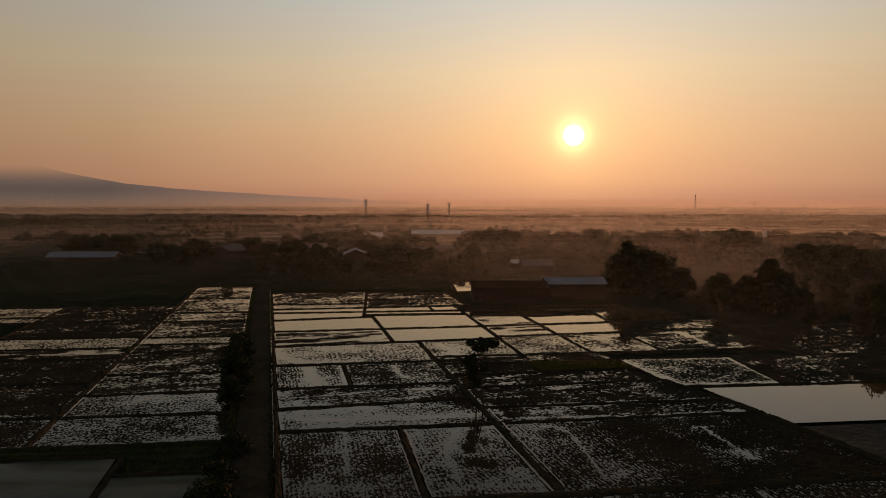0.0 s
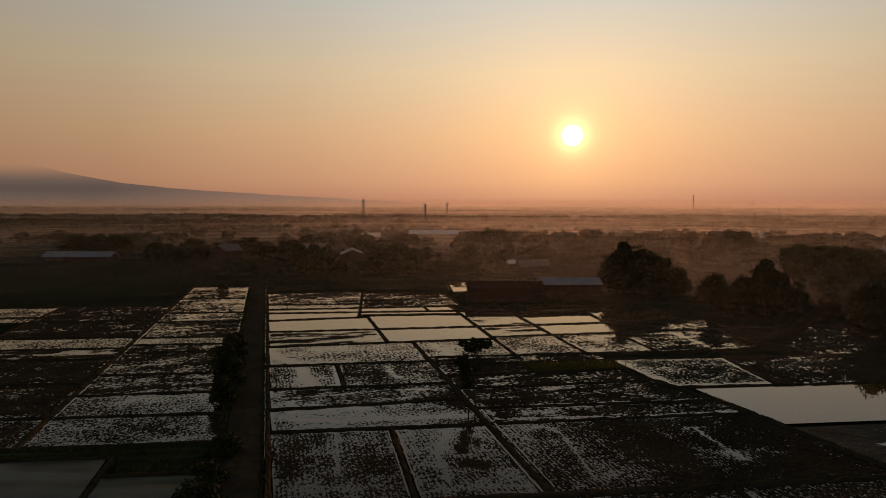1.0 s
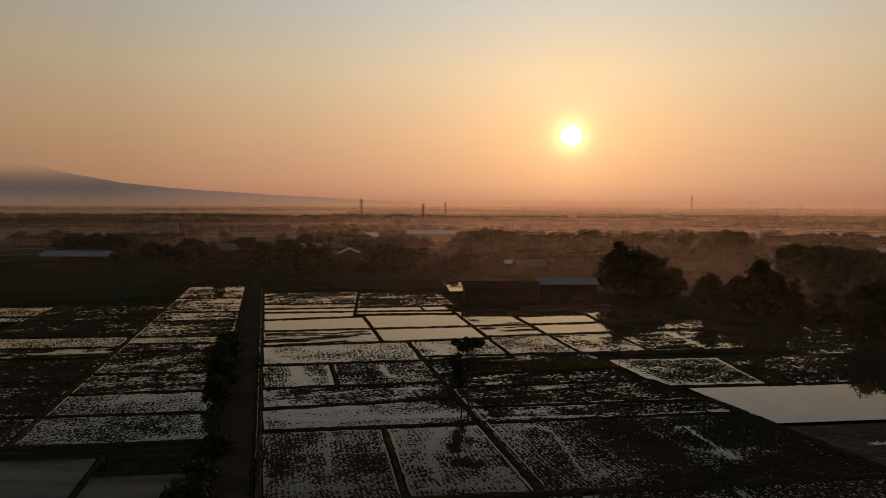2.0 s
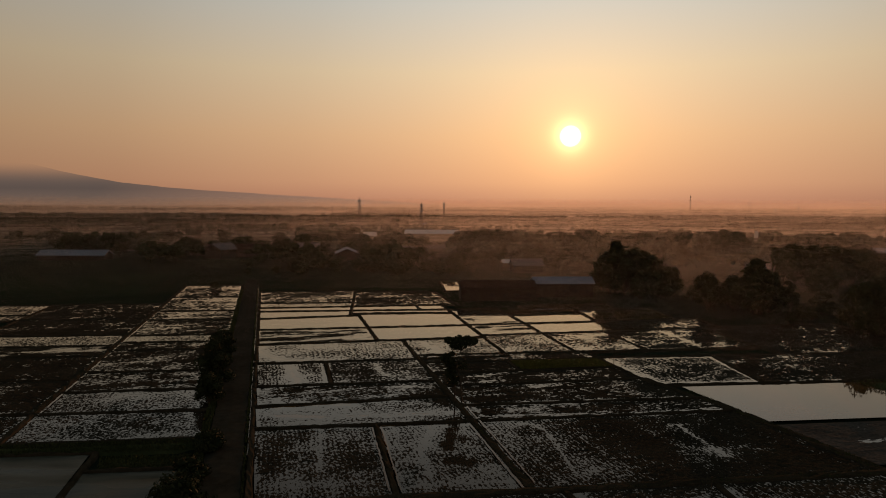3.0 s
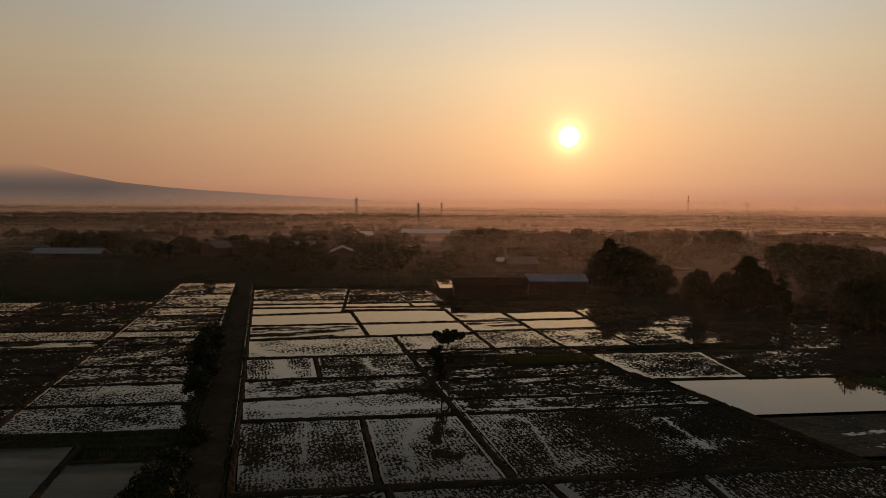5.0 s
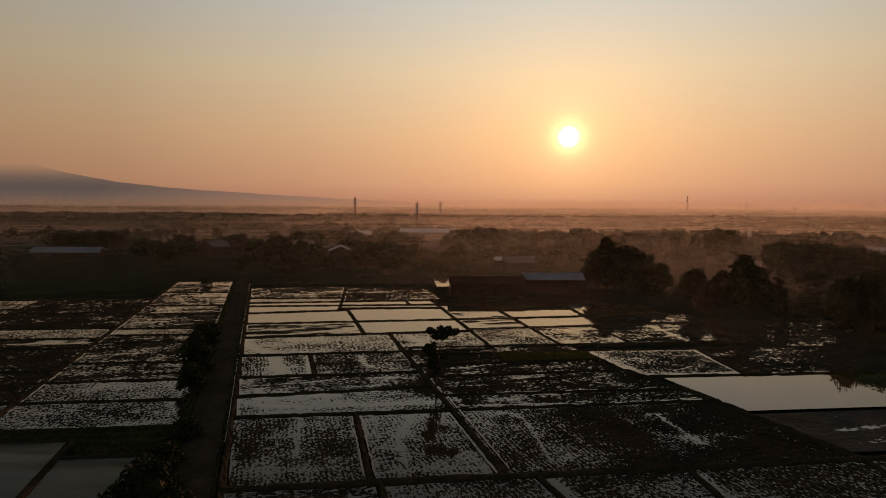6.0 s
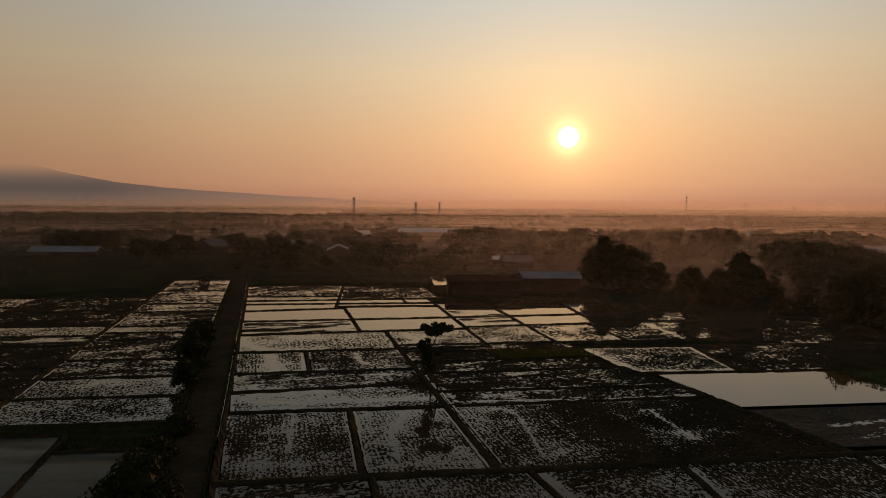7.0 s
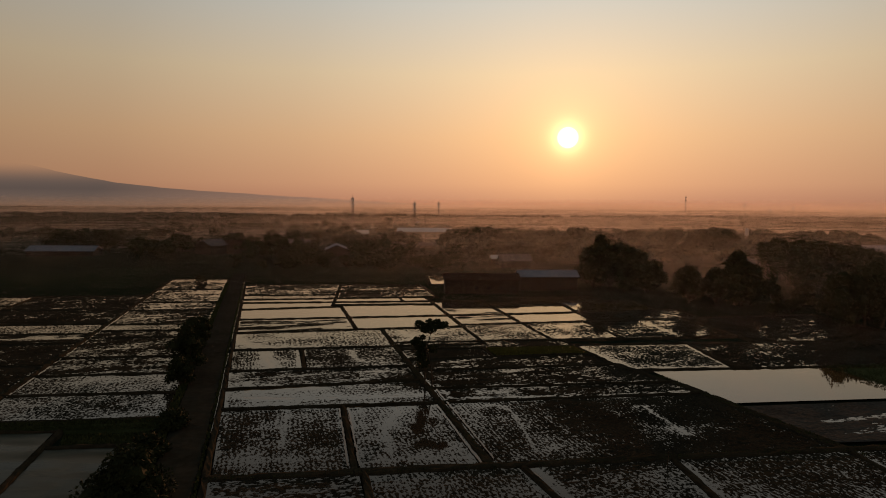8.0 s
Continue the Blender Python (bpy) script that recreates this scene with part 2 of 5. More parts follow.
STEEL = surface("painted_steel", (0.10, 0.085, 0.08), (0.20, 0.17, 0.16), 0.6, rough=0.6, metal=0.3)
PANEL_WHITE = surface("antenna_white", (0.55, 0.55, 0.55), (0.75, 0.75, 0.75), 0.8, rough=0.5)
GLASS = surface("window_glass", (0.02, 0.022, 0.025), (0.03, 0.032, 0.035), 0.5, rough=0.05, spec=0.6)
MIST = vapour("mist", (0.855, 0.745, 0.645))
# foot, slope, top and sunward tones paint haze into the mountain's emission
MOUNTAIN = backdrop("far_mountain_haze", (0.165, 0.112, 0.086), (0.108, 0.079, 0.067), (0.17, 0.124, 0.100), (0.44, 0.235, 0.150), 10, 350)


# ---------------------------------------------------------------- mesh helpers
def link_mesh(name, verts, faces, material, smooth=False):
    me = bpy.data.meshes.new(name)
    me.from_pydata(verts, [], faces)
    me.materials.append(material)
    if smooth:
        me.shade_smooth()
    me.update()
    return new(name, me)


def part(name, bm, material, parent=None, label=""):
    me = bpy.data.meshes.new(name)
    bm.to_mesh(me)
    bm.free()
    me.materials.append(material)
    ob = new(name, me)
    if parent is not None:
        ob.parent = parent
    if label:
        tagged(ob, label)
    return ob


def under(ob, parent, label=""):
    ob.parent = parent
    if label:
        tagged(ob, label)
    return ob


def block(bm, x0, y0, z0, x1, y1, z1, m=None):
    vs = bmesh.ops.create_cube(bm, size=1)["verts"]
    t = Matrix.Translation(((x0 + x1) / 2, (y0 + y1) / 2, (z0 + z1) / 2)) @ Matrix.Diagonal((x1 - x0, y1 - y0, z1 - z0, 1))
    bmesh.ops.transform(bm, matrix=(m or Matrix()) @ t, verts=vs)


def box_part(name, dims, material, parent, label="", bevel=0.0):
    bm = bmesh.new()
    block(bm, *dims)
    if bevel:
        bmesh.ops.bevel(bm, geom=bm.edges[:], offset=bevel, segments=1, affect="EDGES")
    return part(name, bm, material, parent, label)


def rod(bm, a, b, r0, r1, sides=6):
    a, b = Vector(a), Vector(b)
    d = b - a
    vs = bmesh.ops.create_cone(bm, cap_ends=True, segments=sides, radius1=r0, radius2=r1, depth=d.length)["verts"]
    bmesh.ops.transform(bm, matrix=Matrix.Translation((a + b) / 2) @ d.to_track_quat("Z", "Y").to_matrix().to_4x4(), verts=vs)


def thing(name, x, y, z=0, turn=0.0, label="", category="", group="", kind=""):
    ob = new(name)
    ob.matrix_basis = pose(x, y, z, 0, 0, turn)
    return tagged(ob, label, category, group, kind)


_tables = {}


def vnoise(x, y, seed):
    """Smooth value noise, 0 to 1, at arrays of places."""
    if seed not in _tables:
        _tables[seed] = np.random.RandomState(seed).rand(256, 256)
    tab = _tables[seed]
    xi, yi = np.floor(x).astype(int), np.floor(y).astype(int)
    fx, fy = x - xi, y - yi
    fx, fy = fx * fx * (3 - 2 * fx), fy * fy * (3 - 2 * fy)
    a, b = tab[xi & 255, yi & 255], tab[(xi + 1) & 255, yi & 255]
    c, d = tab[xi & 255, (yi + 1) & 255], tab[(xi + 1) & 255, (yi + 1) & 255]
    return (a * (1 - fx) + b * fx) * (1 - fy) + (c * (1 - fx) + d * fx) * fy


# ---------------------------------------------------------------- ground
ROAD_SLOPE = -0.266


def road_x(y, off=0.0):
    return -16.2 + off + ROAD_SLOPE * (y - 60)


def build_ground():
    r = [0, 60, 140, 260, 420, 700, 1200, 2200, 4900]
    verts, faces, seg = [(0, 60, -0.32)], [], 48
    for k in r[1:]:
        for i in range(seg):
            a = 2 * math.pi * i / seg
            verts.append((k * math.cos(a), 60 + k * math.sin(a), -0.32))
    for i in range(seg):
        faces.append((0, 1 + i, 1 + (i + 1) % seg))
    for k in range(len(r) - 2):
        for i in range(seg):
            j = (i + 1) % seg
            faces.append((1 + k * seg + i, 1 + (k + 1) * seg + i, 1 + (k + 1) * seg + j, 1 + k * seg + j))
    ob = link_mesh("ground", verts, faces, GROUND)
    tagged(ob, "dark flat farmland reaching to the horizon", "ground", kind="structure")


def ribbon(name, pts, width, height, material, base=-0.34, step=1.2, rough_w=0.12, rough_h=0.10, seed=0, top=0.55):
    """A raised strip of earth with an uneven trapezoid section along a line of points."""
    rnd = random.Random(seed)
    line = []
    for (x0, y0), (x1, y1) in zip(pts, pts[1:]):
        n = max(1, int(math.hypot(x1 - x0, y1 - y0) / step))
        line += [(x0 + (x1 - x0) * i / n, y0 + (y1 - y0) * i / n) for i in range(n)]
    line.append(pts[-1])
    verts, faces = [], []
    for i, (x, y) in enumerate(line):
        a, b = line[max(0, i - 1)], line[min(len(line) - 1, i + 1)]
        d = math.hypot(b[0] - a[0], b[1] - a[1]) or 1
        nx, ny = -(b[1] - a[1]) / d, (b[0] - a[0]) / d
        for s, h in ((-0.5, 0), (-0.5 * top, 1), (0, 1.1), (0.5 * top, 1), (0.5, 0)):
            o = s * width + rnd.uniform(-rough_w, rough_w)
            z = base + (height - base) * h + (rnd.uniform(-rough_h, rough_h) if h else 0)
            verts.append((x + nx * o, y + ny * o, z))
    for i in range(len(line) - 1):
        for k in range(4):
            faces.append((i * 5 + k, i * 5 + k + 5, i * 5 + k + 6, i * 5 + k + 1))
    faces += [(4, 3, 2, 1, 0), tuple(len(verts) - 5 + k for k in range(5))]
    return link_mesh(name, verts, faces, material)


# ---------------------------------------------------------------- paddies
OPEN = [  # strokes of open water (-) or standing mud (+): points, half width, how much wetter or drier
    ([(-32.6, 128), (-31.6, 122), (-28.7, 117.3), (-25.4, 114.6), (-21, 113.4)], 1.5, -3.2),
    ([(-23.2, 110.8), (-21.6, 105.2), (-19.6, 100.0)], 1.7, -3.4),
    ([(-27.5, 106), (-25.2, 102)], 1.5, 1.1),
    ([(-17.9, 111.8), (-15.2, 99.4)], 0.30, -3.5), ([(-16.9, 111.8), (-14.4, 99.4)], 0.30, -3.5),
    ([(-8.3, 111.5), (-8.1, 109.0), (-6.4, 104.3)], 1.1, -2.4), ([(-12.5, 106), (-10, 108)], 1.8, 0.9),
    ([(-23.0, 92.4), (-15.3, 94.4), (-7.2, 97.4), (-2.1, 97.6)], 0.45, -2.2), ([(-21, 99.0), (-12, 99.6)], 0.4, -1.6),
    ([(-20.5, 91.0), (-20.0, 84.0), (-13, 83.4), (-3, 84.5), (4, 85.4)], 1.3, -2.6), ([(-19, 87.6), (-10, 88.6)], 2.2, -1.8),
    ([(-21.0, 89.6), (-20.2, 85.6)], 0.8, 2.6),
    ([(-12.2, 78.8), (-11.5, 75.5), (-10.0, 66.1)], 0.55, -1.9), ([(-18.4, 78.6), (-4.5, 79.6)], 0.8, -1.6), ([(-15.0, 62.4), (-2.2, 63.6)], 1.2, -0.9),
    ([(-15.6, 75), (-14.4, 66)], 2.0, 0.7), ([(-7.5, 74), (-6, 67)], 1.8, 0.6),
    ([(1.4, 79.8), (1.2, 77.9), (0.5, 71), (1.6, 65)], 0.8, -2.0), ([(-4.6, 80), (7.6, 80.8)], 0.8, -2.2), ([(-4.2, 78), (-2.4, 64)], 0.6, -1.4), ([(0, 62.6), (10, 63.8)], 0.9, -1.5),
    ([(-0.9, 129.5), (1.2, 124), (2.6, 119)], 1.8, -2.4),
    ([(32.8, 80.9), (33.0, 78.6), (33.6, 74.5), (34.4, 70.6)], 0.50, -3.0), ([(37.4, 73.4), (40.0, 72.4)], 0.8, -1.6), ([(31.4, 80.6), (34.2, 80.9)], 0.6, -2.0), ([(32.0, 73), (36.0, 70.6)], 1.6, -1.1),
    ([(14.0, 80.8), (15.6, 78.6), (16.2, 72.0), (16.6, 66.0)], 0.34, -2.2), ([(12.6, 81.2), (15.2, 80.6)], 0.5, -1.8), ([(19.5, 66.8), (16.6, 65.0)], 0.5, -1.4),
    ([(7.8, 83.9), (13.6, 84.4), (22, 85.2)], 0.42, -4.0), ([(8.0, 84.2), (7.2, 88.0), (6.2, 90.6)], 0.45, -3.5), ([(10.0, 88.9), (24.6, 90.7), (34.0, 92.2)], 0.36, -3.0),
    ([(9.1, 98.7), (17.5, 100.2), (27.5, 101.9)], 0.36, -2.6), ([(29, 104.2), (31.5, 104.6)], 0.7, -2.2), ([(24.0, 96.6), (25.4, 94.8)], 0.45, -2.4),
    ([(36, 92.2), (38, 91.6)], 0.6, -2.2), ([(7.0, 103.4), (10.4, 103.8)], 0.6, -2.2),
    ([(51.6, 141.5), (53.4, 131), (55.5, 122)], 1.5, -2.8), ([(46, 140.6), (58, 142.2)], 1.2, -1.5), ([(66, 118.6), (78, 123)], 1.6, -2.2),
    ([(54.0, 75.2), (60, 77.2), (68, 78.6)], 0.9, -1.25), ([(56, 74.2), (70, 76.0)], 0.5, -1.0),
    ([(15.9, 61), (19.4, 49)], 0.9, -2.0), ([(31.0, 62.5), (31.9, 50)], 0.7, -1.6),
    ([(23.5, 81), (26, 74), (27.5, 65)], 6.0, 1.5), ([(41, 80), (40, 70)], 5.0, 1.3), ([(6.5, 112), (4.5, 104), (2.8, 96), (3.6, 91)], 3.6, 2.2),
    ([(-50.5, 199), (-48.0, 207)], 0.6, -2.6), ([(-11.4, 214.0), (-8.2, 204.0)], 0.5, -3.0), ([(0.0, 201.0), (2.0, 191.0)], 0.5, -3.0),
]


def stroke_distance(X, Y, points):
    """How far each place lies from a line through points."""
    best = np.full(X.shape, 1e9)
    for (ax, ay), (bx, by) in zip(points, points[1:]):
        dx, dy = bx - ax, by - ay
        k = np.clip(((X - ax) * dx + (Y - ay) * dy) / (dx * dx + dy * dy), 0, 1)
        best = np.minimum(best, np.hypot(X - ax - k * dx, Y - ay - k * dy))
    return best


def even(a):
    return (a - a.mean()) / (a.std() + 1e-6)


def swell(X, Y, pattern, seed):
    """Where a field lies higher or lower, at the scale of metres; mean 0, spread 1."""
    u, v = X * -0.257 + Y * 0.966, X * 0.966 + Y * 0.257
    big = vnoise(u / 5 + 31, v / 6 + 17, seed) + vnoise(u / 1.7, v / 2.2, seed + 1) * 0.8 + vnoise(u / 0.8, v / 0.8, seed + 2) * 0.55
    if pattern in ("cross", "silt"):
        big = big + vnoise(u / 1.2, v / 9, seed + 5) * 0.9
    elif pattern == "rows":
        big = big + vnoise(u / 7, v / 0.9, seed + 5) * 0.6
    elif pattern == "pools":
        big = vnoise(u / 1.6 + 5, v / 8, seed) + vnoise(u / 0.9, v / 2.6, seed + 1) * 0.5
    return even(big)


SPREAD = {"rows": 0.5, "clods": 0.5, "cross": 0.85, "pools": 1.0, "silt": 0.6}
GRAIN = {"rows": 1.05, "clods": 1.0, "cross": 1.0, "pools": 0.35, "silt": 0.4}
PROBIT = [-3.0, -1.645, -1.282, -1.036, -0.842, -0.674, -0.524, -0.385, -0.253, -0.126, 0.0,
          0.126, 0.253, 0.385, 0.524, 0.674, 0.842, 1.036, 1.282, 1.645, 3.0]


def paddy(corners, pattern, wet, label, seed, water=None, drier=0.0, margin=0.0):
    """One flooded field: a water sheet and the ploughed mud that stands out of it. corners: near left, near right, far right, far left."""
    p = [np.array(c, float) for c in corners]
    cx, cy = sum(c[0] for c in p) / 4, sum(c[1] for c in p) / 4
    field = thing("paddy_field", cx, cy, 0, 0, label, "paddy field", "flooded rice paddies")
    sheet = link_mesh("water", [(c[0] - cx, c[1] - cy, 0) for c in p], [(0, 1, 2, 3)], water or WATER)
    under(sheet, field)
    if pattern == "clear":
        return field
    cell = 0.27 if cy < 98 else 0.36 if cy < 138 else 0.6
    nu = int(max(np.linalg.norm(p[1] - p[0]), np.linalg.norm(p[2] - p[3])) / cell) + 1
    nv = int(max(np.linalg.norm(p[3] - p[0]), np.linalg.norm(p[2] - p[1])) / cell) + 1
    U, V = np.meshgrid(np.linspace(0, 1, nu + 1), np.linspace(0, 1, nv + 1))
    X, Y = [(1 - U) * (1 - V) * p[0][k] + U * (1 - V) * p[1][k] + U * V * p[2][k] + (1 - U) * V * p[3][k] for k in (0, 1)]
    spread = SPREAD[pattern]
    dry = spread * swell(X, Y, pattern, seed) + drier * (U - 0.5) * 2.6
    dry += float(np.interp(1 - wet, np.linspace(0, 1, 21), PROBIT)) * math.hypot(spread, GRAIN[pattern])
    wide, deep = np.linalg.norm(p[1] - p[0]), np.linalg.norm(p[3] - p[0])
    edge = np.minimum(np.minimum(U, 1 - U) * wide, np.minimum(V, 1 - V) * deep)
    if pattern == "silt":
        dry += 2.5 * np.exp(-(edge / 0.7) ** 2)
    else:
        dry -= 2.6 * np.exp(-(edge / 0.34) ** 2) * np.clip(vnoise(X / 5, Y / 5, seed + 6) * 2.2 - 0.6, 0, 1)
    if margin:
        side = np.minimum(np.minimum(U * wide, (1 - U) * wide * 3), np.minimum(V * deep * 1.2, (1 - V) * deep * 1.6))
        dry -= 3.2 * np.exp(-(side / margin) ** 2)
    for points, half, change in OPEN:
        away = stroke_distance(X, Y, points)
        if away.min() < half * 2.5:
            ragged = half * (0.40 + 0.6 * vnoise(X / 1.1, Y / 1.1, seed + 8))
            dry += change * np.exp(-(away / ragged) ** 2)
    clod = vnoise(X / 0.62, Y / 0.62, seed + 9) * 0.6 + vnoise(X / 0.33, Y / 0.33, seed + 10) * 0.4
    Z = 0.008 + np.clip(dry + 1.2, 0, 2.4) * 0.055 * clod ** 1.5
    Z[0, :] = Z[-1, :] = Z[:, 0] = Z[:, -1] = 0.006
    verts = np.stack([X - cx, Y - cy, Z], -1).reshape(-1, 3)
    idx = np.arange((nu + 1) * (nv + 1)).reshape(nv + 1, nu + 1)
    quads = np.stack([idx[:-1, :-1], idx[:-1, 1:], idx[1:, 1:], idx[1:, :-1]], -1).reshape(-1, 4)
    quads = quads[dry.reshape(-1)[quads].max(1) > -2.6 * GRAIN[pattern]]
    used, inv = np.unique(quads, return_inverse=True)
    me = bpy.data.meshes.new("mud")
    me.vertices.add(len(used))
    me.vertices.foreach_set("co", verts[used].ravel())
    me.loops.add(len(quads) * 4)
    me.loops.foreach_set("vertex_index", inv.ravel())
    me.polygons.add(len(quads))
    me.polygons.foreach_set("loop_start", np.arange(len(quads)) * 4)
    me.materials.append(SOIL[pattern, "near" if cy < 96 else "middle" if cy < 136 else "far"])
    me.update(calc_edges=True)
    me.attributes.new("dry", "FLOAT", "POINT").data.foreach_set("value", dry.reshape(-1)[used].astype(np.float32))
    me.shade_smooth()
    under(new("mud", me), field)
    return field


def line(x0, y0, slope):
    """A line that runs away from the camera: x at y."""
    return lambda y: x0 + slope * (y - y0)


def row(y0, slope):
    """A line that runs across: y at x."""
    return lambda x: y0 + slope * x


def cross(col, across):
    y = across(0)
    for _ in range(12):
        y = across(col(y))
    return (col(y), y)


def cell_of(left, right, lo, hi, gap=0.45):
    a, b, c, d = cross(left, lo), cross(right, lo), cross(right, hi), cross(left, hi)
    return [(a[0] + gap, a[1] + gap), (b[0] - gap, b[1] + gap), (c[0] - gap, c[1] - gap), (d[0] + gap, d[1] - gap)]


# lines along the road
C_ROAD = line(-15.6, 60, ROAD_SLOPE)
C_D0 = line(-1.5, 60, -0.196)
C_D1 = line(12.0, 60, -0.238)
C_V = line(-12.3, 140, -0.25)
C_D2 = line(14.5, 121, -0.2)
C_D3 = line(24.7, 138.5, -0.2)
C_D4 = line(49.6, 66, -0.34)
C_D4A = line(39.4, 93, -0.42)
C_D4B = line(35.5, 100, -0.26)
C_D5 = line(15.2, 60, -0.30)
C_D6 = line(30.3, 62, -0.07)
C_E40 = line(40.0, 152, -0.1)
C_LR = line(-21.3, 60, ROAD_SLOPE)
C_LC = line(-49.9, 81, -0.235)
C_LF = line(-95.6, 151, -0.22)
C_LL = line(-34.6, 66, -0.22)
C_K = line(-20.6, 170, -0.1)
C_R1 = line(53.0, 118, -0.02)
C_R2 = line(96.0, 118, -0.1)
C_R3 = line(66.0, 152, -0.1)
# lines across
R_0 = row(42, 0.12)
R_A = row(60, 0.125)
R_B = row(81.2, 0.13)
R_C = row(92, 0.20)
R_D = row(100.9, 0.145)
R_E = row(115.6, 0.145)
R_F = row(132.8, 0.19)
R_G = row(147.2, 0.16)
R_H = row(165.2, 0.25)
R_I = row(170, 0.1)
R_J = row(178, 0.15)
R_K = row(183.8, 0.1)
R_TOP = row(209, 0.13)
R_L2 = row(88, 0.11)
R_L3 = row(97.6, 0.155)
R_G0 = row(105.2, 0.15)
R_G1 = row(112.8, 0.12)
R_E3 = row(118.5, 0.12)
R_B3 = row(134.5, 0.19)
R_B2 = row(147.0, 0.17)
R_B1 = row(157.8, 0.19)
R_B0 = row(165.5, 0.14)
R_P0 = row(95.8, 0.09)
R_P1 = row(114.5, 0.09)
R_LA1 = row(78.6, 0.12)
R_LB = row(89.3, 0.11)
R_LC = row(100.5, 0.13)
R_LD = row(112, 0.13)
R_LE = row(127.5, 0.11)
R_LF = row(134.5, 0.11)
R_LG = row(141.5, 0.11)
R_LH = row(160, 0.11)
R_LI = row(173, 0.11)
R_LJ = row(198, 0.11)
R_LK = row(226, 0.11)
R_W0 = row(122.5, 0.10)
R_W1 = row(131.2, 0.10)
R_W2 = row(142, 0.10)
R_LL1 = row(73.9, 0.09)
R_LL2 = row(69.1, 0.10)
R_LLn = row(44, 0.10)
R_F1 = row(170, 0.12)
R_F2 = row(186, 0.12)

